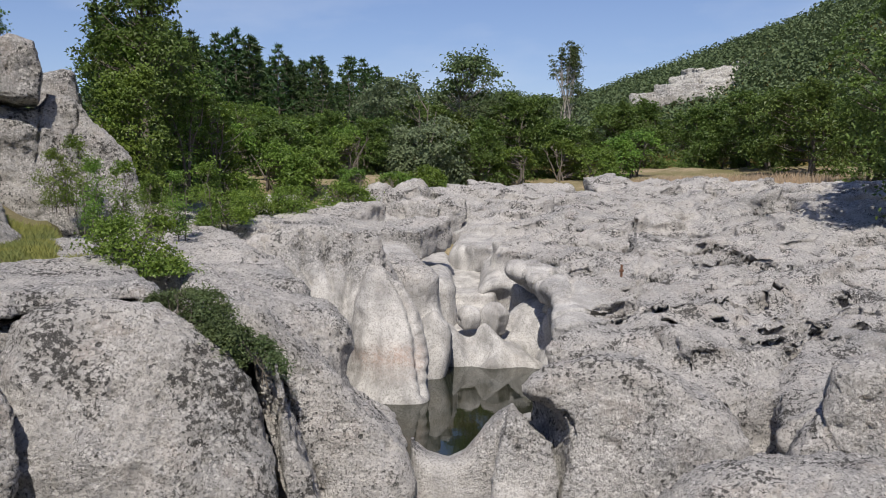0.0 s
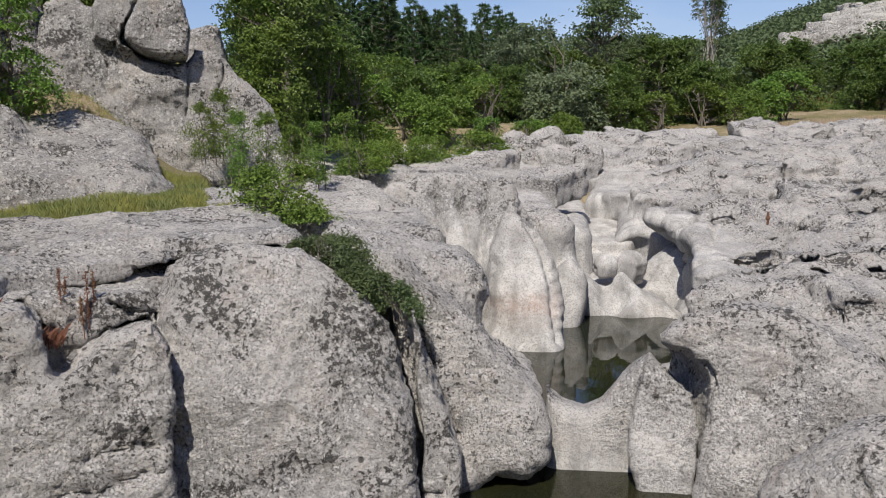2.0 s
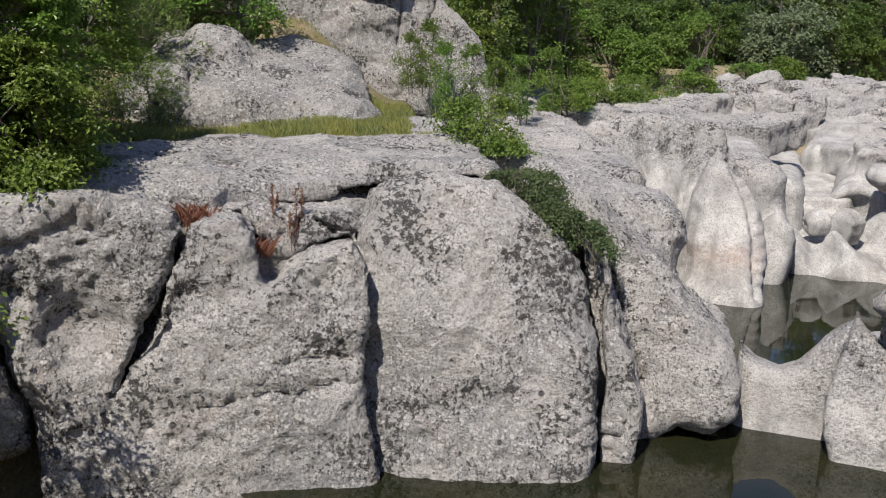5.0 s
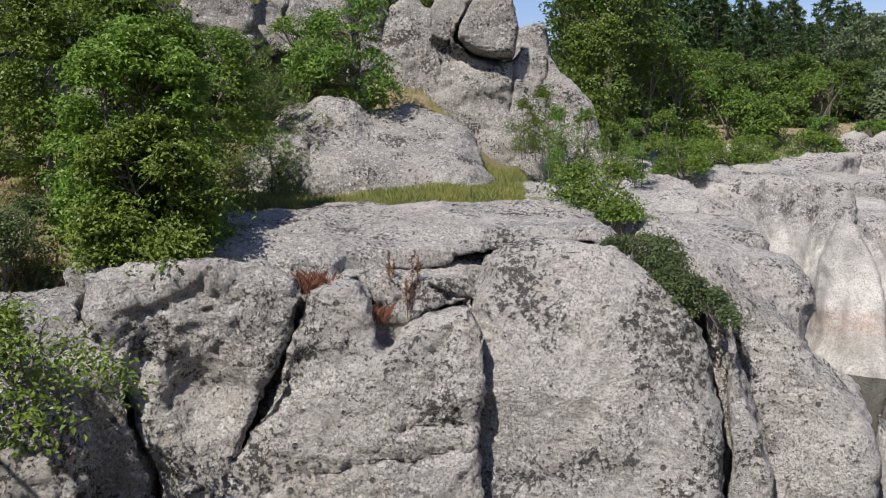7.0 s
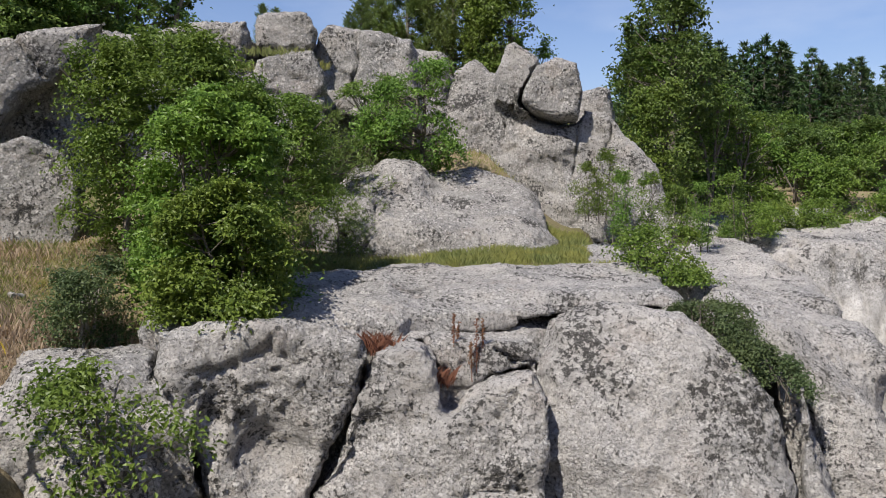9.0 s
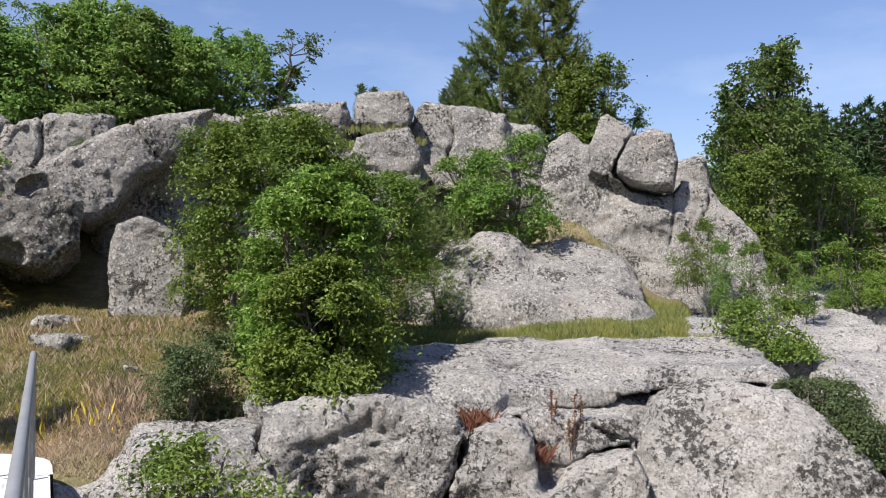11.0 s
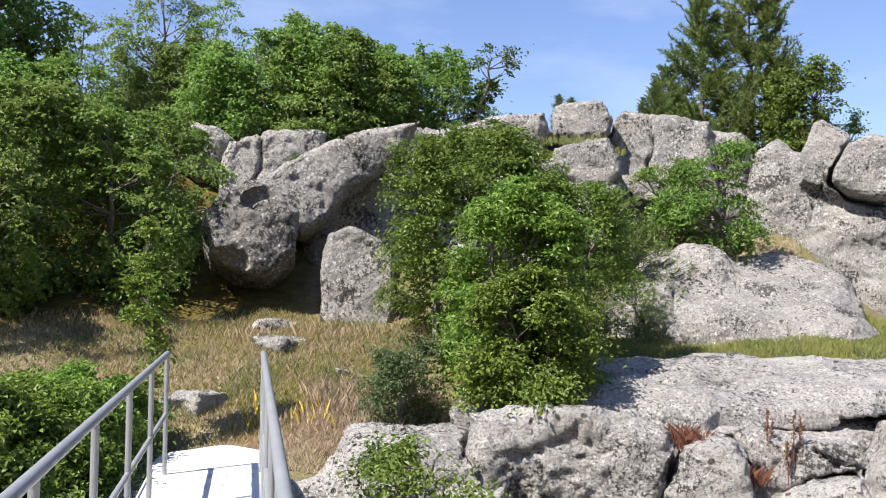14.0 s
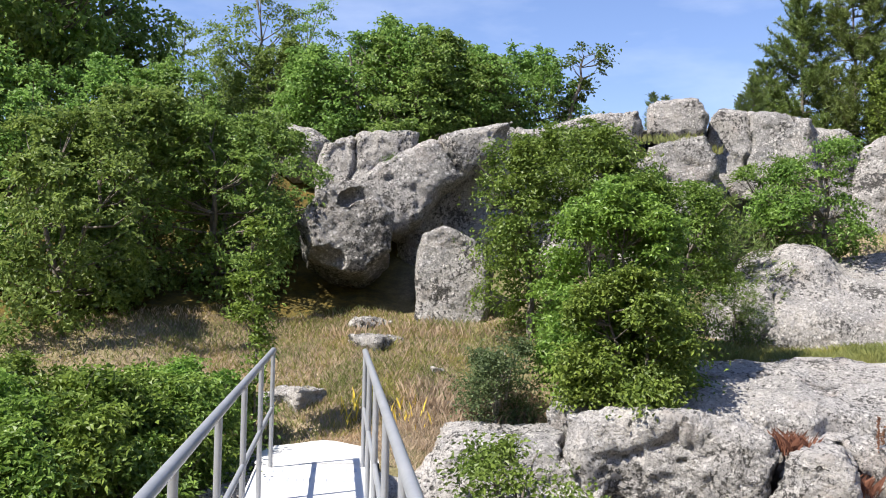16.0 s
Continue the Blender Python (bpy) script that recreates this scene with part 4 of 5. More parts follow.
rock("boulder", "upright pale limestone boulder beside a leafy bush",
     [face(57.2, 14.25, [(59.6, 0.8), (59.6, 2.1), (59.2, 2.5), (57.7, 2.66), (55.6, 2.4), (54.4, 1.85), (54.8, 0.8)], 1.1, 0.16, -8)], cell=0.042, seed=117, rough=0.6, material=ROCK_DARK)
rock("boulder", "grey limestone boulder under bright green trees",
     [face(62.4, 18.3, [(65.9, 3.2), (65.8, 4.0), (65.2, 4.5), (62.6, 4.78), (59.0, 4.8), (59.4, 3.4)], 1.8, 0.2, -6)], [seam(62, 18.3, [(63.4, 4.9), (63.0, 4.3), (63.6, 3.7)], 0.5, 0.030, 0.13)], cell=0.055, seed=120, rough=0.7, material=ROCK_DARK)
rock("boulder", "small stacked limestone boulder on the wooded slope",
     [egg(66.4, 19.2, 4.35, (0.6, 0.6, 0.6)), egg(67.8, 19.6, 4.6, (0.6, 0.6, 0.5))], cell=0.055, seed=123, material=ROCK_DARK)
for bearing, far, r, sd in ((62.4, 14.2, (0.6, 0.5, 0.62), 1), (61.6, 13.3, (0.8, 0.45, 0.14), 2), (57.2, 11.4, (0.3, 0.2, 0.16), 3), (58.3, 12.4, (0.25, 0.2, 0.15), 4), (67.4, 11.7, (0.62, 0.4, 0.3), 5),
                            (79.0, 12.2, (0.22, 0.2, 0.24), 6), (62.3, 13.9, (0.16, 0.14, 0.1), 7), (59.2, 13.4, (0.14, 0.1, 0.08), 8), (39.5, 16.3, (0.5, 0.5, 0.6), 9), (40.8, 16.6, (0.45, 0.4, 0.6), 10)):
    c = at(bearing, far)
    rock("stone", "small weathered stone half sunk in dry grass", [block(bearing, far, gz(c.x, c.y) - r[2] * 0.4, [q * 0.66 for q in r], r[2] * 0.3, 25 * sd, 6, 5), block(bearing + 0.5, far, gz(c.x, c.y) - r[2] * 0.45, [q * 0.55 for q in r], r[2] * 0.15, 40 * sd)],
         k=0.06, cell=0.032, rough=0.9, seed=130 + sd, material=ROCK_DARK, polish=False, group="meadow stones")
strata = []
for j in range(6):
    for i in range(4):
        if rnd.random() < 0.9:
            strata.append(block(-12.6 - 0.65 * j - 1.35 * i + rnd.uniform(-0.5, 0.5), 213 + 4.2 * j + rnd.uniform(-1.5, 1.0), 21.6 + 1.75 * j + 0.5 * i + rnd.uniform(-0.5, 0.5), (rnd.uniform(1.8, 4.2), 2.2, rnd.uniform(0.9, 1.7)), 0.25, rnd.uniform(-35, 35), 0, rnd.uniform(-16, 6)))
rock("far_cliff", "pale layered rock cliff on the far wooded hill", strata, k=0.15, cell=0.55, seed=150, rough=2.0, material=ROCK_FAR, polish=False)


# ---- water ----
def pool(bearing, far, z, w, l, label):
    bm = bmesh.new()
    bmesh.ops.create_circle(bm, cap_ends=True, radius=1.0, segments=48)
    c = at(bearing, far, z)
    for v in bm.verts:
        v.co = Vector((c.x + v.co.x * w, c.y + v.co.y * l, z))
    tagged(part("water", bm, WATER, smooth=False), label, "water", kind="structure")


pool(-1.0, 15.3, -1.96, 2.9, 3.55, "still dark green water in a rock pool")
pool(0.5, 9.2, -2.62, 6.2, 3.1, "still dark water in the lower rock pool")


# ---- footbridge ----
AXIS = 62.6
U = at(AXIS, 1)
N = Vector((math.cos(radians(AXIS)), math.sin(radians(AXIS)), 0))
MID = Vector((-0.336, -0.517, 0))


def along(s, side, z):
    return MID + U * s + N * side + Vector((0, 0, z))


def box_between(bm, lo, hi, bevel=0.01):
    """A box in the bridge's own axes: (along, side, up)."""
    geo = bmesh.ops.create_cube(bm, size=1.0)["verts"]
    for v in geo:
        f = [lo[i] + (v.co[i] + 0.5) * (hi[i] - lo[i]) for i in range(3)]
        v.co = along(*f)
    if bevel:
        bmesh.ops.bevel(bm, geom=list({e for v in geo for e in v.link_edges}), offset=bevel, segments=2, affect="EDGES")


def footbridge():
    root = tagged(new("footbridge"), "narrow white concrete footbridge ending on rock", "bridge")
    bm = bmesh.new()
    box_between(bm, (-6, -0.56, -0.22), (8.75, 0.56, 0.0), 0.015)
    part("deck", bm, CONCRETE, root, smooth=False)
    # rounded apron poured on the rock
    n, vs = 24, []
    for i in range(n + 1):
        a = -math.pi / 2 + math.pi * i / n
        wob = 1 + 0.06 * math.sin(5 * a + 1)
        s, q = 8.74 + 1.15 * math.cos(a) ** 0.55 * wob if abs(a) < 1.57 else 8.74, 0.60 * math.sin(a)
        vs += [along(s, q, 0.003), along(s + 0.03, q * 1.03, -0.4)]
    m0 = len(vs)
    vs.append(along(8.73, 0, 0.004))
    me = bpy.data.meshes.new("apron")
    me.from_pydata([tuple(v) for v in vs], [], [(m0, 2 * i + 2, 2 * i) for i in range(n)] + [(2 * i, 2 * i + 2, 2 * i + 3, 2 * i + 1) for i in range(n)])
    part_mesh("apron", me, CONCRETE, root, "white concrete apron on the rock")
    # worn lettering that cannot be read: faint bars
    rr = random.Random(7)
    for row, s in enumerate((8.05, 8.45)):
        q = -0.42
        while q < 0.38:
            w = rr.uniform(0.03, 0.07)
            bm = bmesh.new()
            box_between(bm, (s - 0.09, q, 0.0), (s + 0.09 - 0.05 * rr.random(), q + w * 0.45, 0.003), 0)
            part("paint_mark", bm, PAINT_BLUE, root, "faded blue painted mark", smooth=False)
            q += w + 0.03


def railing(side):
    root = tagged(new("railing"), "grey painted steel tube railing on the footbridge", "railing", "footbridge railings")
    end = 8.62
    v, f = tubes([[(along(s, side, 1.10), 0.028) for s in np.linspace(-5.5, end, 12)]], 12)
    part_mesh("top_rail", raw_mesh("top_rail", v, f), STEEL, root)
    v, f = tubes([[(along(s, side, 0.55), 0.02) for s in np.linspace(-5.5, end, 12)]], 10)
    part_mesh("mid_rail", raw_mesh("mid_rail", v, f), STEEL, root)
    s = end - 0.03
    while s > -5.5:
        v, f = tubes([[(along(s, side, -0.05), 0.021), (along(s, side, 0.5), 0.021), (along(s, side, 1.09), 0.021)]], 10)
        part_mesh("post", raw_mesh("post", v, f), STEEL, root)
        s -= 1.28


footbridge()
railing(-0.435)
railing(0.435)


# ---- plants ----
def leaves(rng, centres, normals, length, width, droop=0.3):
    """Folded leaf blades: two quads each, sharing a midrib."""
    n = len(centres)
    d = rng.normal(size=(n, 3))
    d -= (d * normals).sum(1)[:, None] * normals
    d /= np.linalg.norm(d, axis=1)[:, None] + 1e-9
    side = np.cross(normals, d)
    ln = (length * rng.uniform(0.65, 1.25, n))[:, None]
    wd = (width * rng.uniform(0.7, 1.2, n))[:, None]
    tip = centres + d * ln - normals * ln * droop
    mid = centres + d * ln * 0.5
    a = mid + side * wd * 0.5 + normals * wd * 0.18
    b = mid - side * wd * 0.5 + normals * wd * 0.18
    v = np.stack([centres, a, tip, b], 1).reshape(-1, 3)
    i = np.arange(n)[:, None] * 4
    return v, i + np.array([[0, 1, 2, 3]])


def unit(v):
    return v / (np.linalg.norm(v, axis=-1, keepdims=True) + 1e-9)


def broadleaf(name, label, category, seed, height, radius, base, clusters, per, leaf, material, bark=BARK, stems=1, trunk=0.05, lean=(0, 0), spread=0.24, squash=1.0, flat=0.0, hollow=0.45, shoots=0):
    """A tree or bush at the origin: stems and limbs, and a crown of leaf sprays with an uneven outline."""
    rng = np.random.default_rng(seed)
    root = tagged(new(name), label, category)
    ch = height - base
    # spray centres near the surface of a lumpy egg
    lobes = max(5, clusters // 14)
    ld = unit(rng.normal(size=(lobes, 3)))
    lc = ld * rng.uniform(0.35, 0.78, (lobes, 1))
    which = rng.integers(0, lobes, clusters)
    dirs = unit(rng.normal(size=(clusters, 3)) + ld[which] * 0.7)
    c = (lc[which] + dirs * (rng.uniform(hollow, 1.0, clusters) ** 0.6 * rng.uniform(0.28, 0.48, lobes)[which])[:, None]) * np.array([radius, radius * squash, ch * 0.5])
    c[:, 2] = base + ch * 0.5 + c[:, 2] * 1.12
    top = np.clip((c[:, 2] - base) / ch, 0, 1)
    c[:, 0] += lean[0] * top
    c[:, 1] += lean[1] * top
    c[:, 2] = np.where(c[:, 2] < 0.1, rng.uniform(0.06, 0.3, clusters), c[:, 2])
    # upright shoots that break the outline
    for k in range(shoots):
        q = c[rng.integers(0, clusters)] * np.array([0.85, 0.85, 0])
        q[2] = base + ch * (0.9 - 0.35 * (np.hypot(q[0], q[1]) / radius) ** 2)
        way = np.array([rng.normal() * 0.15, rng.normal() * 0.15, 1.0])
        c = np.concatenate([c, q + way * (np.arange(5)[:, None] * 0.032 * ch * rng.uniform(0.6, 1.2))])
    clusters = len(c)
    paths, feet = [], []
    for s in range(stems):
        off = rng.normal(size=2) * (0.05 * stems)
        tipx, tipy = lean[0] * 0.8 + rng.normal() * radius * 0.25 * (stems > 1), lean[1] * 0.8 + rng.normal() * radius * 0.25 * (stems > 1)
        pts = []
        for i, u in enumerate(np.linspace(0, 1, 9)):
            wob = rng.normal(size=2) * 0.035 * height * u * (i > 0) * 0.5
            pts.append(np.array([off[0] * (1 - u) + tipx * u + wob[0], off[1] * (1 - u) + tipy * u + wob[1], u * height * 0.8 - 0.15 * (i == 0)]))
        paths.append([(q, trunk * (1.15 - u) ** 0.9 + 0.006) for q, u in zip(pts, np.linspace(0, 1, 9))])
        feet.append(np.array(pts))
    allp = np.concatenate(feet)
    for q in c[:: max(1, clusters // 90)]:
        ok = allp[allp[:, 2] < q[2] * 0.85 + 0.1]
        if not len(ok):
            continue
        k = ok[np.argmin(np.linalg.norm((ok - q) * np.array([1, 1, 0.6]), axis=1))]
        m1 = k + (q - k) * 0.5 + np.array([0, 0, -0.06 * np.linalg.norm(q - k)]) + rng.normal(size=3) * 0.03
        r0 = min(trunk * 0.4, 0.004 + 0.014 * np.linalg.norm(q - k))
        paths.append([(k, r0), (m1, r0 * 0.65), (q, r0 * 0.25)])
    v, f = tubes(paths, 5)
    part_mesh("trunk", raw_mesh("trunk", v, f), bark, root)
    # leaves in sprays: flattened tilted sheets round each centre
    sp = spread * rng.uniform(0.6, 1.35, clusters)
    sp[clusters - 5 * shoots:] *= 0.62
    tilt = unit(unit(c - np.array([lean[0] * 0.5, lean[1] * 0.5, base + ch * 0.35])) * 0.7 + np.array([0, 0, 0.8 + flat]) + rng.normal(size=(clusters, 3)) * 0.25)
    idx = np.repeat(np.arange(clusters), per)
    o = rng.normal(size=(len(idx), 3)) * sp[idx][:, None] * 0.62
    dn = (o * tilt[idx]).sum(1)[:, None]
    o = o - tilt[idx] * dn * 0.75
    pos = c[idx] + o
    pos[:, 2] = np.maximum(pos[:, 2], 0.03)
    nrm = unit(tilt[idx] + rng.normal(size=(len(idx), 3)) * 0.5)
    v, f = leaves(rng, pos, nrm, leaf, leaf * 0.58)
    part_mesh("crown", raw_mesh("crown", v, f, False), material, root)
    return root


def pine(name, label, seed, height, radius, base, whorls, tufts, needle, material, trunk=0.08, ragged=0.25, per=7, broad=0.085, candles=0):
    rng = np.random.default_rng(seed)
    root = tagged(new(name), label, "pine tree")
    paths = [[(np.array([rng.normal() * 0.01 * height * u, rng.normal() * 0.01 * height * u, height * u - 0.2 * (u == 0)]), trunk * (1.08 - u)) for u in np.linspace(0, 1, 8)]]
    cen, dirs = [], []
    for w in range(whorls):
        u = w / max(1, whorls - 1)
        z = base + (height - base) * u
        ln = radius * (1 - u) ** 0.75 * rng.uniform(1 - ragged, 1.1) + 0.12 * radius
        for k in range(rng.integers(4, 7)):
            a = rng.uniform(0, 2 * math.pi)
            l1 = ln * rng.uniform(0.55, 1.1)
            out = np.array([math.cos(a), math.sin(a), 0])
            tip = np.array([0, 0, z]) + out * l1 + np.array([0, 0, l1 * (0.1 + 0.45 * u)])
            paths.append([(np.array([0, 0, z]), trunk * 0.22 + 0.004), (np.array([0, 0, z]) + out * l1 * 0.5 + np.array([0, 0, 0.02]), trunk * 0.14), (tip, 0.004)])
            m = max(3, int(tufts * l1 / radius))
            t = rng.uniform(0.3, 1.05, m)[:, None]
            q = np.array([0, 0, z]) * (1 - t) + tip * t + rng.normal(size=(m, 3)) * 0.13 * l1
            cen.append(q)
            dirs.append(np.repeat((out * 0.7 + np.array([0, 0, 0.55]))[None], m, 0))
            for j in range(candles):
                h = rng.uniform(0.35, 1.0)
                foot = np.array([0, 0, z]) * (1 - h) + tip * h
                way = out * 0.55 + np.array([rng.normal() * 0.45, rng.normal() * 0.45, 0.75])
                long = radius * 0.26 * rng.uniform(0.6, 1.2)
                paths.append([(foot, 0.006), (foot + way * long, 0.003)])
                mm = tufts // 4
                cen.append(foot + way * (long * np.linspace(0.05, 1.0, mm))[:, None] + rng.normal(size=(mm, 3)) * 0.015)
                dirs.append(np.repeat(way[None], mm, 0))
    v, f = tubes(paths, 5)
    part_mesh("trunk", raw_mesh("trunk", v, f), BARK, root)
    cen, dirs = np.concatenate(cen), np.concatenate(dirs)
    idx = np.repeat(np.arange(len(cen)), per)
    d = unit(dirs[idx] + rng.normal(size=(len(idx), 3)) * 0.75)
    s = unit(np.cross(d, rng.normal(size=(len(idx), 3))))
    ln = needle * rng.uniform(0.7, 1.3, len(idx))[:, None]
    wd = ln * broad
    c = cen[idx]
    v = np.stack([c - s * wd * 0.7, c + s * wd * 0.7, c + d * ln], 1).reshape(-1, 3)
    part_mesh("crown", raw_mesh("crown", v, np.arange(len(idx))[:, None] * 3 + np.array([[0, 1, 2]]), False), material, root)
    return root


def plant(ob, bearing, far, z=None, size=1.0, turn=0.0, first=False, sink=0.05):
    c = at(bearing, far)
    zz = (gz(c.x, c.y) if z is None else z) - sink
    m = pose(c.x, c.y, zz, 0, 0, turn) @ Matrix.Scale(size, 4)
    if first:
        ob.matrix_world = m
        return ob
    return copy_thing(ob, m)


class Kind:
    """One model of a plant; the first one set takes the model itself, the others copy it."""

    def __init__(self, ob):
        self.ob, self.used = ob, False

    def set(self, bearing, far, z=None, size=1.0, turn=None, label=""):
        turn = (bearing * 37.0) % 360 if turn is None else turn
        if self.used:
            c = at(bearing, far)
            zz = (gz(c.x, c.y) if z is None else z) - 0.05
            made = copy_thing(self.ob, pose(c.x, c.y, zz, 0, 0, turn) @ Matrix.Scale(size / self.base, 4))
        else:
            made, self.used, self.base = plant(self.ob, bearing, far, z, size, turn, True), True, size
        return tagged(made, label)


# the bushes of the near bank
Kind(broadleaf("bush", "leafy green hornbeam bush on the edge of the slab", "bush", 11, 2.55, 1.15, -0.7, 250, 105, 0.068, LEAF_BRIGHT, stems=4, trunk=0.03, lean=(0.1, 0.3), spread=0.24, flat=0.3, hollow=0.4, shoots=26)).set(47.6, 11.1, 0.45, 1.0, turn=40)
Kind(broadleaf("bush", "dense low hornbeam bush with fresh green leaves", "bush", 12, 1.6, 0.85, -0.5, 160, 100, 0.066, LEAF_BRIGHT, stems=4, trunk=0.025, spread=0.22, flat=0.3, hollow=0.4, shoots=18)).set(46.4, 10.3, 0.45, 0.95, turn=10)
Kind(broadleaf("bush", "grey-green shrub beside dry grass", "bush", 13, 1.3, 0.8, -0.4, 110, 46, 0.06, LEAF_GREY, BARK_PALE, stems=5, trunk=0.02, shoots=6)).set(54.0, 11.0, 0.05, 0.85)
young = Kind(broadleaf("small_tree", "young hornbeam tree in front of the cliff", "tree", 14, 3.3, 1.6, -0.4, 240, 95, 0.07, LEAF, stems=3, trunk=0.05, spread=0.26, flat=0.3, hollow=0.4, shoots=24))
young.set(50.8, 13.4, 0.9)
young.set(44.2, 12.9, 0.6, 0.86)
Kind(broadleaf("bush", "sprawling green bush hanging over the near rocks", "bush", 15, 0.9, 1.0, -0.4, 56, 26, 0.065, LEAF, stems=4, trunk=0.012, shoots=8)).set(53.0, 8.35, -0.55)
oak = Kind(broadleaf("oak_shrub", "dark crooked oak growing from the rock", "tree", 16, 2.6, 1.35, 0.3, 120, 56, 0.085, LEAF, stems=2, trunk=0.07, hollow=0.3))
oak.set(34.6, 18.6, 2.1)
oak.set(37.2, 19.3, 2.6, 0.75)
thicket = Kind(broadleaf("tree", "dense dark green tree on the wooded slope", "tree", 17, 4.0, 2.1, -0.6, 230, 60, 0.105, LEAF_LIT, stems=3, trunk=0.07, shoots=16, hollow=0.7, flat=-0.3))
thicket.set(72.0, 15.6, 1.2, 0.82)
thicket.set(76.5, 15.7, 1.2, 0.88)
thicket.set(80.5, 14.4, 0.9, 0.8)
thicket.set(74.5, 18.6, 2.4, 0.85)
thicket.set(85.0, 16.0, 1.3, 0.95)
thicket.set(79.0, 18.5, 2.2, 0.9)
thicket.set(69.4, 17.2, 1.9, 0.72)
hedge = Kind(broadleaf("bush", "low leafy bush below the footbridge railing", "bush", 18, 1.5, 1.0, -0.4, 110, 60, 0.058, LEAF_BRIGHT, stems=5, trunk=0.02, spread=0.2, hollow=0.3, shoots=30))
for b, f, z, s in ((74.0, 10.4, -0.75, 1.05), (76.6, 9.4, -0.8, 1.1), (78.6, 8.9, -0.9, 1.1), (80.5, 8.6, -0.8, 1.15), (84.0, 8.0, -0.9, 1.1), (78.5, 10.2, -0.7, 0.95), (88.0, 8.6, -0.8, 1.2), (77.0, 7.4, -1.9, 1.0), (82.0, 6.9, -1.7, 1.0), (83.5, 10.5, -0.6, 1.0)):
    hedge.set(b, f, z, s)
Kind(broadleaf("sapling", "slender leafy sapling standing in the meadow", "sapling", 19, 2.2, 0.24, 0.05, 84, 32, 0.062, LEAF_BRIGHT, BARK, stems=1, trunk=0.013, spread=0.11)).set(70.4, 10.6, 0.15, 1.05)
# the wood on top of the cliff
crest = Kind(broadleaf("tree", "bright green young tree on top of the cliff", "tree", 21, 3.2, 1.5, -0.7, 170, 44, 0.10, LEAF_LIT, stems=3, trunk=0.05, shoots=18))
for b, f, z, s in ((65.0, 20.6, 3.9, 1.0), (62.2, 20.4, 3.9, 1.2), (59.4, 20.4, 3.8, 1.15), (56.8, 20.8, 4.2, 1.05), (54.0, 21.2, 4.4, 1.0), (52.0, 21.6, 4.5, 0.95), (67.4, 22.4, 4.4, 1.0), (60.6, 22.4, 4.4, 1.25), (57.8, 23.0, 4.6, 1.1)):
    crest.set(b, f, z, s)
Kind(broadleaf("small_tree", "wind-bent little oak on the cliff edge", "tree", 22, 2.6, 0.6, 0.4, 34, 34, 0.10, LEAF_DARK, trunk=0.06, lean=(0.6, 0), spread=0.2)).set(49.6, 21.2, 5.1, turn=45)
tall = Kind(broadleaf("oak_tree", "tall dark oak standing over the slope", "tree", 23, 8.0, 2.3, 1.5, 190, 40, 0.17, LEAF_LIT, trunk=0.16, spread=0.4, hollow=0.6, flat=-0.3))
for b, f, z, s in ((79.3, 23.5, 3.9, 1.0), (81.5, 22.0, 3.5, 1.05), (73.6, 27.0, 4.6, 0.5), (69.0, 26.0, 5.0, 0.64), (86.0, 21.0, 3.2, 1.1), (71.3, 30.0, 5.5, 0.5), (65.5, 31, 6, 0.6)):
    tall.set(b, f, z, s)
dark_oak = Kind(broadleaf("oak_tree", "large dark oak at the edge of the rock slope", "tree", 25, 8.0, 2.3, 0.6, 200, 44, 0.17, LEAF_DARK, trunk=0.16, spread=0.4, hollow=0.6, flat=-0.2, shoots=10))
dark_oak.set(18.3, 27.0, 2.0, 0.78, label="dark oak beside the perched boulder")
dark_oak.set(16.6, 29.0, 2.0, 0.6, label="dark oak beside the perched boulder")
dark_oak.set(-27.4, 26.0, 0.8, 0.85, label="large dark oak at the edge of the rock slope")
dark_oak.set(-29.5, 31.0, 1.0, 0.9, label="large dark oak at the edge of the rock slope")
tuft = Kind(broadleaf("shrub", "small green shrub on the bare rock top", "shrub", 24, 0.8, 0.4, 0.05, 24, 40, 0.07, LEAF_DARK, stems=3, trunk=0.015))
for b, f, z, s in ((43.6, 20.8, 5.4, 0.7), (42.3, 20.9, 5.4, 0.75), (35.2, 17.9, 2.0, 1.0), (61.0, 16.3, 3.7, 0.5)):
    tuft.set(b, f, z, s)
hillpine = Kind(pine("pine_tree", "young pine with upswept green branches", 31, 5.2, 1.6, 0.2, 21, 44, 0.13, NEEDLE_YOUNG, 0.08, 0.2, 10, 0.10, candles=4))
for b, f, z, s in ((34.9, 25.5, 4.3, 1.0), (32.1, 25.2, 4.2, 1.12), (37.0, 25.8, 4.6, 0.62), (30.4, 26.5, 4.2, 0.7)):
    hillpine.set(b, f, z, s)
for b, f, z, s in ((44.0, 20.8, 5.35, 0.16), (43.2, 20.9, 5.35, 0.15), (38.6, 22.2, 5.3, 0.2), (37.9, 22.4, 5.3, 0.27)):
    hillpine.set(b, f, z, s, label="tiny young pine rooted in the rock top")
shrubpine = Kind(pine("pine_shrub", "low spreading pine shrub against the rock", 32, 1.5, 0.85, 0.1, 10, 44, 0.09, NEEDLE_YOUNG, 0.03, 0.25, 8, 0.07))
shrubpine.set(39.4, 15.1, 0.8, 0.8)
shrubpine.set(40.3, 16.6, 1.2, 1.5)
shrubpine.set(42.2, 16.0, 1.0, 0.9)
mid = Kind(broadleaf("tree", "leafy green tree at the foot of the pine wood", "tree", 33, 4.4, 1.9, -0.8, 150, 40, 0.13, LEAF, stems=3, trunk=0.06, spread=0.32, shoots=10))
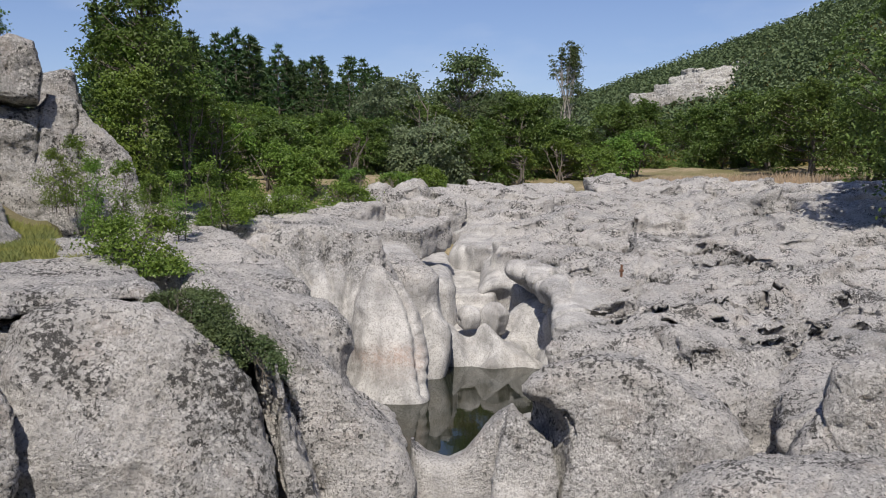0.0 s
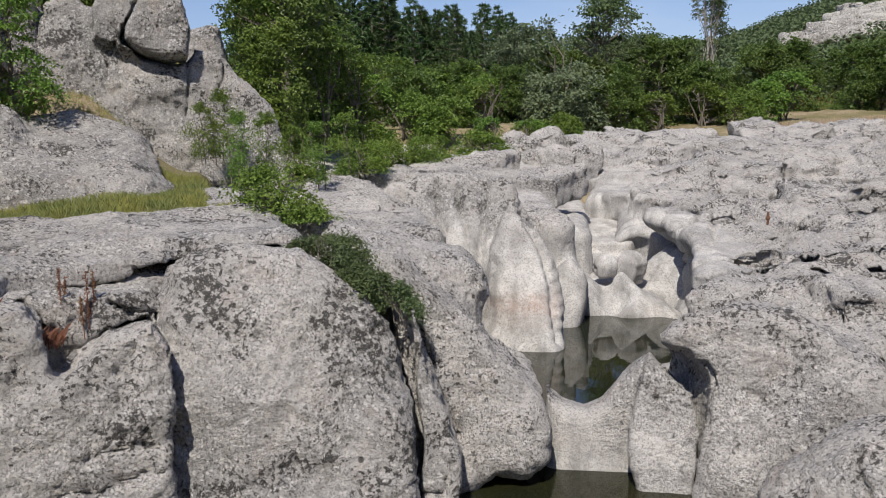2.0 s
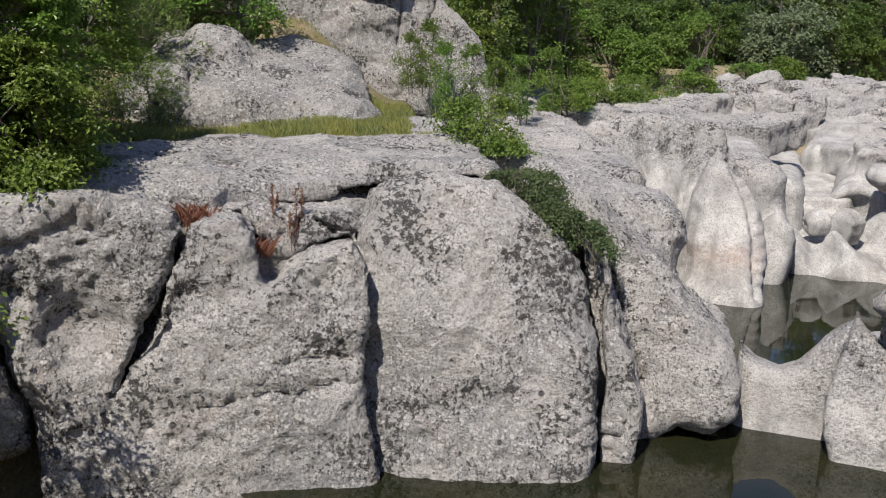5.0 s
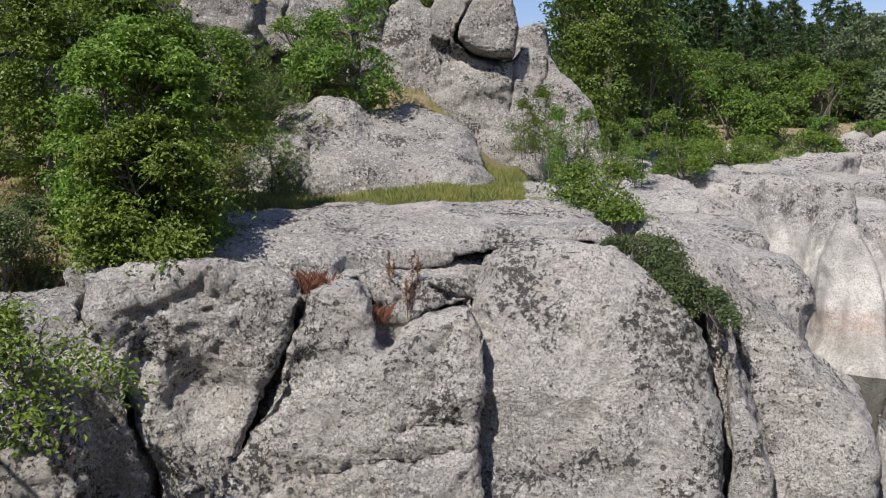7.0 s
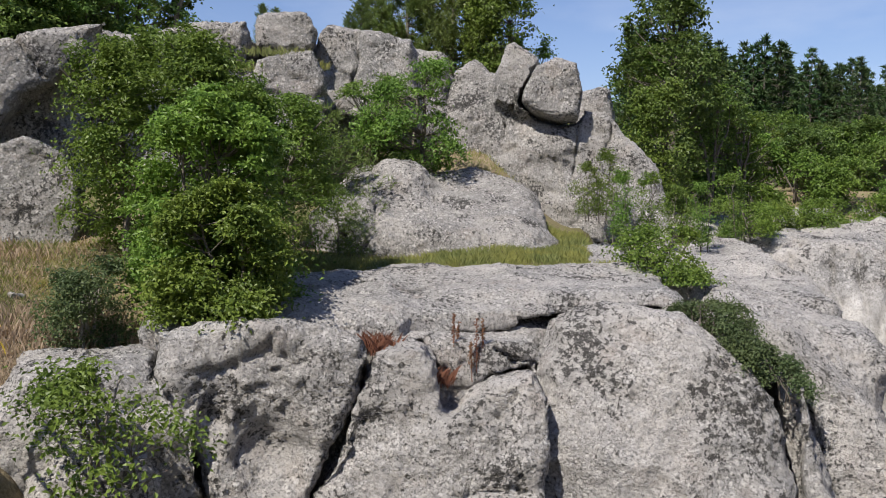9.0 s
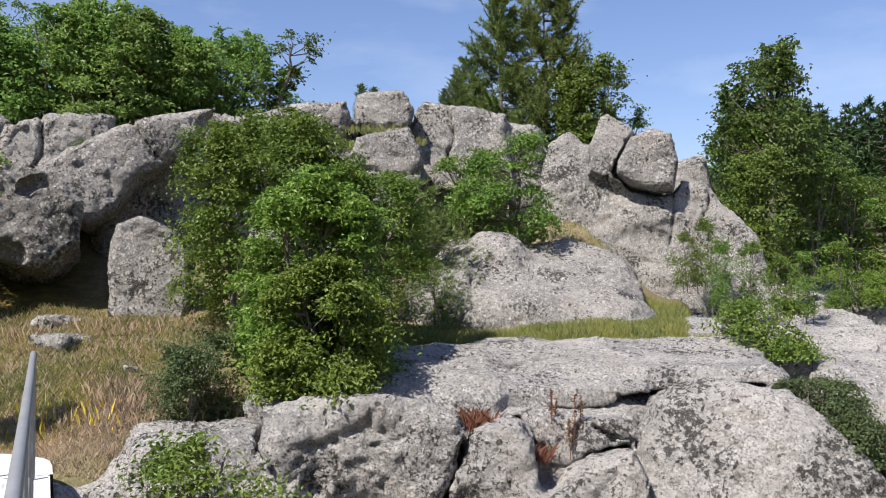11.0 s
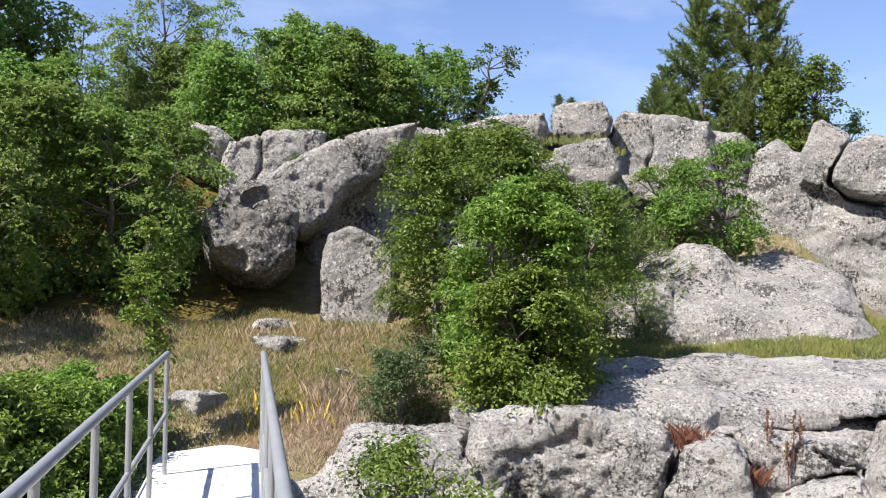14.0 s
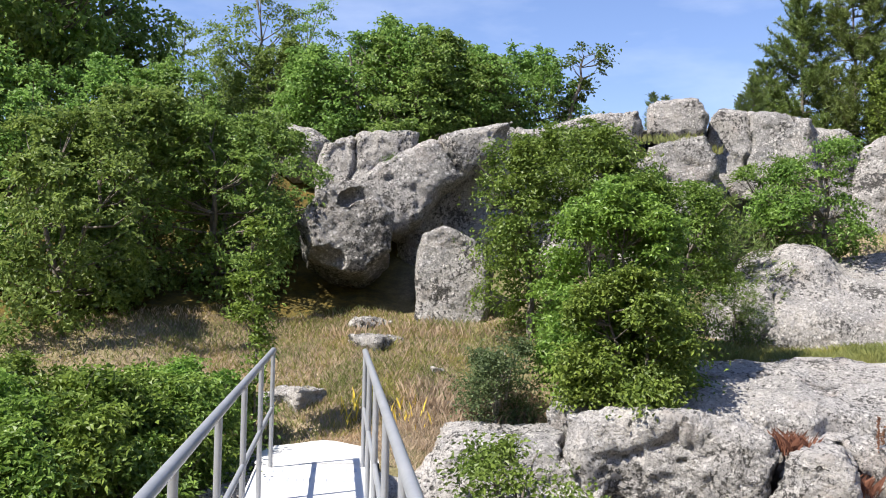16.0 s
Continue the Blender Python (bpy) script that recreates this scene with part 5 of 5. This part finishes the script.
for b, f, z, s in ((28.4, 25.0, 4.0, 0.85), (26.8, 26.0, 3.5, 0.7), (18.9, 23.5, 1.6, 0.75), (15.9, 27.5, 1.6, 0.85), (14.2, 30, 1.7, 0.75), (19.6, 29, 2.5, 1.0), (12.4, 40, 2.2, 0.8)):
    mid.set(b, f, z, s)
# shrubs among the rocks
shrub = Kind(broadleaf("shrub", "rounded bright green shrub between rock slabs", "shrub", 41, 0.85, 0.8, -0.25, 95, 46, 0.06, LEAF_BRIGHT, stems=4, trunk=0.015, shoots=5))
shrub.set(18.9, 13.7, 0.62, 1.0)
for b, f, z, s in ((12.4, 24.6, 0.9, 1.1), (6.3, 28.5, 0.9, 1.4), (13.8, 22.8, 1.0, 1.0), (9.4, 27, 1.1, 1.0)):
    shrub.set(b, f, z, s)
heath = Kind(broadleaf("low_shrub", "low olive-green shrub growing in a rock crack", "shrub", 42, 0.42, 0.5, 0.0, 54, 34, 0.045, LEAF_GREY, stems=2, trunk=0.006, spread=0.13))
for b, f, z, s in ((17.0, 10.9, 0.34, 0.8), (16.2, 10.8, 0.3, 0.9), (15.3, 10.75, 0.16, 0.9), (14.4, 10.65, 0.02, 0.85), (13.5, 10.55, -0.1, 0.9), (12.6, 10.5, -0.24, 0.95), (11.8, 10.4, -0.36, 0.8)):
    heath.set(b, f, z, s)
sap = Kind(broadleaf("sapling", "thin pale green sapling at the foot of the rock face", "sapling", 43, 1.7, 0.5, 0.1, 44, 36, 0.06, LEAF, BARK, stems=2, trunk=0.009, spread=0.2, shoots=4))
for b, f, z, s in ((23.6, 18.8, 1.5, 0.65), (21.4, 17.8, 1.1, 0.75), (19.6, 18.4, 1.0, 0.8), (18.0, 18.0, 0.9, 0.7), (16.6, 18.8, 0.9, 0.75), (14.8, 21.5, 0.9, 0.9), (22.4, 19.0, 1.5, 0.8)):
    sap.set(b, f, z, s)
# the valley floor behind the rocks
willow = Kind(broadleaf("willow", "round silver-green willow beside the stream bed", "tree", 51, 4.2, 2.7, -0.9, 330, 60, 0.15, LEAF_SILVER, stems=4, trunk=0.08, spread=0.42))
willow.set(1.9, 40.5, 1.3, 1.2)
ash = Kind(broadleaf("tree", "tall grey-green tree with an open top", "tree", 52, 8.2, 2.4, 0.4, 170, 34, 0.22, LEAF_GREY, BARK_PALE, stems=3, trunk=0.12, spread=0.5))
for b, f, z, s in ((-1.6, 50, 2.0, 0.95), (-4.2, 52, 2.0, 0.72), (-3.0, 47, 1.9, 0.6)):
    ash.set(b, f, z, s)
Kind(broadleaf("dead_tree", "half-bare tree wrapped in grey ivy", "tree", 53, 8.6, 1.25, 1.0, 150, 26, 0.13, LEAF_GREY, BARK_PALE, stems=9, trunk=0.05, spread=0.26, hollow=0.05, shoots=14)).set(-7.9, 55, 2.0)
fringe = Kind(broadleaf("tree", "green bushy tree on the valley floor", "tree", 54, 4.6, 2.7, -1.0, 135, 48, 0.2, LEAF_DARK, stems=4, trunk=0.07, spread=0.5, shoots=8))
fr = random.Random(9)
for b in np.arange(-27, 19, 2.0):
    fringe.set(b + fr.uniform(-0.5, 0.5), fr.uniform(44, 54) if b > -9 else fr.uniform(50, 58), None, fr.uniform(0.5, 0.95) if b < 2 else fr.uniform(0.45, 0.75))
for b, f, s in ((-2.6, 40, 0.62), (7.2, 36, 0.55), (5.0, 38, 0.5), (10.2, 34, 0.5), (-22.5, 44, 0.95), (-25.5, 38, 0.8), (-20.0, 49, 0.85), (-16, 52, 0.75)):
    fringe.set(b, f, None, s)
lowbush = Kind(broadleaf("bush", "light green bush among the stream boulders", "bush", 55, 1.7, 1.2, -0.5, 80, 30, 0.12, LEAF, stems=4, trunk=0.03, spread=0.26, shoots=8))
for b, f, s in ((6.0, 33.5, 1.0), (8.6, 31, 0.9), (11.0, 31.5, 1.0), (13.2, 29, 0.9), (15.0, 32, 1.2), (5.6, 36, 1.1), (9.6, 36, 1.3), (12.0, 37, 1.3), (7.4, 38, 1.4), (16.8, 24.5, 0.9), (17.6, 29, 1.3),
                (-5.0, 41, 1.1), (-7.5, 44, 1.2), (-9.5, 43, 1.0), (-12, 46, 1.3), (3.0, 31.6, 0.7), (2.4, 33.0, 0.8), (5.4, 30.6, 0.6), (1.4, 34.5, 0.9), (13.6, 33, 1.2), (10.4, 28.3, 0.6)):
    lowbush.set(b, f, None, s)
# the pine wood
wood = [Kind(pine("pine_tree", "tall dark pine in a dense stand", 61 + i, 9.0, 1.7, 1.5 + i, 17, 7, 0.38, NEEDLE, 0.12, 0.4, 5, 0.22)) for i in range(2)]
for i in range(160):
    b = 1.5 + 19.5 * ((i * 0.618) % 1.0)
    f = fr.uniform(58, 82)
    wood[i % 2].set(b, f, None, fr.uniform(0.72, 1.0) * (0.62 + 0.024 * b))


def far_woods():
    """Crowns on the distant slopes, too many to count."""
    rng = np.random.default_rng(77)
    n = 6800
    b = np.concatenate([rng.uniform(-36, 0, 5900), rng.uniform(0, 30, 900)])
    d = np.sqrt(rng.uniform(125 ** 2, 330 ** 2, n))
    x, y = -np.sin(np.radians(b)) * d, np.cos(np.radians(b)) * d
    z = ground_height(x, y)
    keep = ~((b < -12.0) & (b > -18.2) & (d > 192) & (d < 232))
    x, y, z = x[keep], y[keep], z[keep]
    n, per = len(x), 28
    size = rng.uniform(1.8, 3.4, n)
    idx = np.repeat(np.arange(n), per)
    o = unit(rng.normal(size=(len(idx), 3)))
    o[:, 2] = np.abs(o[:, 2]) * 1.3 - 0.25
    pos = np.stack([x, y, z + size * 0.8], 1)[idx] + o * size[idx][:, None] * rng.uniform(0.75, 1.1, len(idx))[:, None]
    nrm = unit(o + rng.normal(size=o.shape) * 0.4 + np.array([0, 0, 0.4]))
    v, f = leaves(rng, pos, nrm, 0.85, 0.75)
    tagged(part_mesh("far_woods", raw_mesh("far_woods", v, f, False), LEAF_HAZED), "distant green woods covering the hills", "woods", kind="stuff")


far_woods()


# ---- grass ----
def blades(name, label, material, seed, spots, height, thick, bend=0.35, category="grass"):
    """Grass as single blades round the given spots (bearing, distance, spread across, spread along, count, z or None)."""
    rng = np.random.default_rng(seed)
    ps = []
    for b, f, sx, sy, n, zz in spots:
        q = rng.uniform(-1, 1, (n, 2))
        q = q[(q ** 2).sum(1) < 1]
        a = radians(b)
        c = at(b, f)
        x = c.x + q[:, 0] * sx * math.cos(a) - q[:, 1] * sy * math.sin(a)
        y = c.y + q[:, 0] * sx * math.sin(a) + q[:, 1] * sy * math.cos(a)
        z = ground_height(x, y) if zz is None else np.full(len(x), zz)
        ps.append(np.stack([x, y, z - 0.02], 1))
    p = np.concatenate(ps)
    n = len(p)
    a = rng.uniform(0, 2 * math.pi, n)
    side = np.stack([np.cos(a), np.sin(a), 0 * a], 1)
    out = np.stack([-np.sin(a), np.cos(a), 0 * a], 1)
    h = (height * rng.uniform(0.5, 1.25, n))[:, None]
    w = thick * rng.uniform(0.7, 1.3, n)[:, None]
    b1 = out * rng.uniform(-bend, bend, (n, 1)) * h
    up = np.array([0, 0, 1.0])
    v = np.stack([p - side * w, p + side * w, p + up * h * 0.6 + b1 * 0.35 + side * w * 0.6, p + up * h + b1], 1).reshape(-1, 3)
    f = np.arange(n)[:, None] * 4 + np.array([[0, 1, 2, 3]])
    tagged(part_mesh(name, raw_mesh(name, v, f, False), material), label, category, kind="stuff")


blades("grass", "fresh green grass on the terrace behind the slab", GRASS, 1,
       [(36, 14.2, 2.4, 0.65, 6000, None), (29.0, 14.6, 1.3, 0.7, 3500, None), (26.5, 16.0, 0.9, 1.2, 3000, None), (24.5, 17.8, 1.0, 0.9, 2500, None), (41, 13.4, 0.8, 0.5, 1500, None), (22.5, 14.0, 1.0, 0.25, 1500, None), (33, 13.9, 2.6, 0.5, 4000, None), (25, 15.6, 0.8, 0.9, 2500, None), (24.6, 16.8, 1.3, 1.5, 6000, None), (28, 17.2, 0.8, 0.8, 2000, None), (31.0, 19.2, 1.4, 1.2, 3500, None), (28.6, 18.6, 0.9, 0.9, 2000, None)], 0.13, 0.0045, 0.7)
blades("dry_grass", "dry straw-coloured grass on the meadow", GRASS_DRY, 2,
       [(60, 12.0, 3.0, 1.9, 20000, None), (52, 10.4, 1.2, 0.6, 5000, None), (70, 12.8, 3.0, 1.8, 16000, None), (57, 10.5, 1.6, 0.9, 12000, None), (61, 14.0, 2.0, 0.7, 4000, None)], 0.085, 0.0024, 0.8)
blades("meadow_grass", "green grass tufts scattered over the meadow", GRASS, 3,
       [(64, 12.8, 2.6, 1.6, 9000, None), (74, 12.6, 3.0, 1.5, 9000, None), (57, 13.4, 1.4, 0.8, 3000, None), (61.5, 11.8, 0.9, 0.6, 2500, None), (66, 11.2, 1.2, 0.7, 3500, None), (58, 12.4, 0.6, 0.5, 1000, None), (63, 14.2, 1.5, 0.6, 2500, None)], 0.1, 0.003, 0.8)
blades("dry_grass", "brown dry grass at the edge of the rock slope", GRASS_DRY, 4,
       [(-18, 40, 5.5, 3.5, 16000, None), (-24, 34, 3.0, 3.0, 7000, None), (-27, 19, 1.0, 1.2, 2500, None)], 0.4, 0.012)
blades("red_grass", "rust-red grass tuft in a rock crack", WEED_RED, 5, [(37.0, 9.85, 0.24, 0.25, 420, 0.1), (33.0, 10.0, 0.16, 0.2, 160, -0.3)], 0.19, 0.004, 0.9)


# ---- small things ----
def dock(bearing, far, z, tall, seed):
    """A dry red seed stalk with clusters of husks."""
    rng = np.random.default_rng(seed)
    root = tagged(new("dock_stalk"), "dry rust-red dock stalk rooted in a rock hollow", "weed", "dock stalks")
    c = np.array(at(bearing, far, z))
    top = c + np.array([rng.normal() * 0.03, rng.normal() * 0.03, tall])
    v, f = tubes([[(c - np.array([0, 0, 0.05]), 0.006), ((c + top) / 2, 0.005), (top, 0.003)]], 5)
    part_mesh("stalk", raw_mesh("stalk", v, f), WEED_RED, root)
    n = 130
    t = rng.uniform(0.25, 1.0, n)[:, None]
    p = c * (1 - t) + top * t + rng.normal(size=(n, 3)) * np.array([0.014, 0.014, 0.01]) * (1.3 - t)
    v, f = leaves(rng, p, unit(rng.normal(size=(n, 3))), 0.028, 0.018)
    part_mesh("seed_head", raw_mesh("seed_head", v, f, False), WEED_RED, root)


for i, (b, f, z, h) in enumerate(((32.1, 10.2, -0.25, 0.72), (31.9, 10.3, -0.2, 0.55), (30.6, 10.15, -0.25, 0.68), (30.3, 10.25, -0.2, 0.62), (30.9, 10.1, -0.25, 0.4))):
    dock(b, f, z, h, i)


def stake():
    """A rusty rod hammered into the slope."""
    root = tagged(new("iron_stake"), "short rusty iron stake set in the rock slope", "stake")
    c = at(-11.3, 20.2, -0.75)
    v, f = tubes([[(c, 0.03), (c + Vector((0.01, 0, 0.45)), 0.028), (c + Vector((0.02, 0, 0.8)), 0.026)]], 8)
    part_mesh("rod", raw_mesh("rod", v, f), RUST, root)
    v, f = tubes([[(c + Vector((-0.03, 0, 0.66)), 0.035), (c + Vector((0.06, 0, 0.67)), 0.035)]], 8)
    part_mesh("collar", raw_mesh("collar", v, f), RUST, root)


stake()
blades("tall_dry_grass", "tall pale dry grass beside the bush", GRASS_DRY, 8,
       [(56.4, 11.4, 0.9, 0.5, 1300, None), (54.6, 10.7, 0.6, 0.4, 900, None), (58.6, 10.9, 0.7, 0.4, 400, None), (60.6, 13.6, 1.2, 0.4, 400, None)], 0.2, 0.0024, 0.6)
blades("flowers", "small yellow flowers in the dry meadow", plain("petal_yellow", (0.55, 0.40, 0.04), (0.70, 0.55, 0.08)), 9, [(61.6, 10.9, 0.7, 0.3, 60, None), (63.4, 11.1, 0.4, 0.3, 40, None)], 0.2, 0.012, 0.5, "flowers")
blades("cliff_grass", "green grass growing on the ledges of the cliff", GRASS, 7,
       [(43.0, 18.7, 0.7, 0.3, 500, 4.72), (45.4, 18.3, 0.3, 0.3, 250, 4.35), (41.0, 18.9, 0.4, 0.3, 250, 4.5), (23.6, 14.3, 1.2, 0.2, 700, 0.7)], 0.16, 0.005, 0.7)
blades("rock_grass", "sparse grass tufts in cracks of the rock slope", GRASS, 6,
       [(-8.6, 31.5, 1.6, 0.6, 900, None), (-12.2, 29.5, 1.2, 0.5, 700, None), (-14.0, 23.0, 0.8, 0.3, 400, None), (-14.5, 34, 1.6, 0.5, 600, None)], 0.2, 0.008)
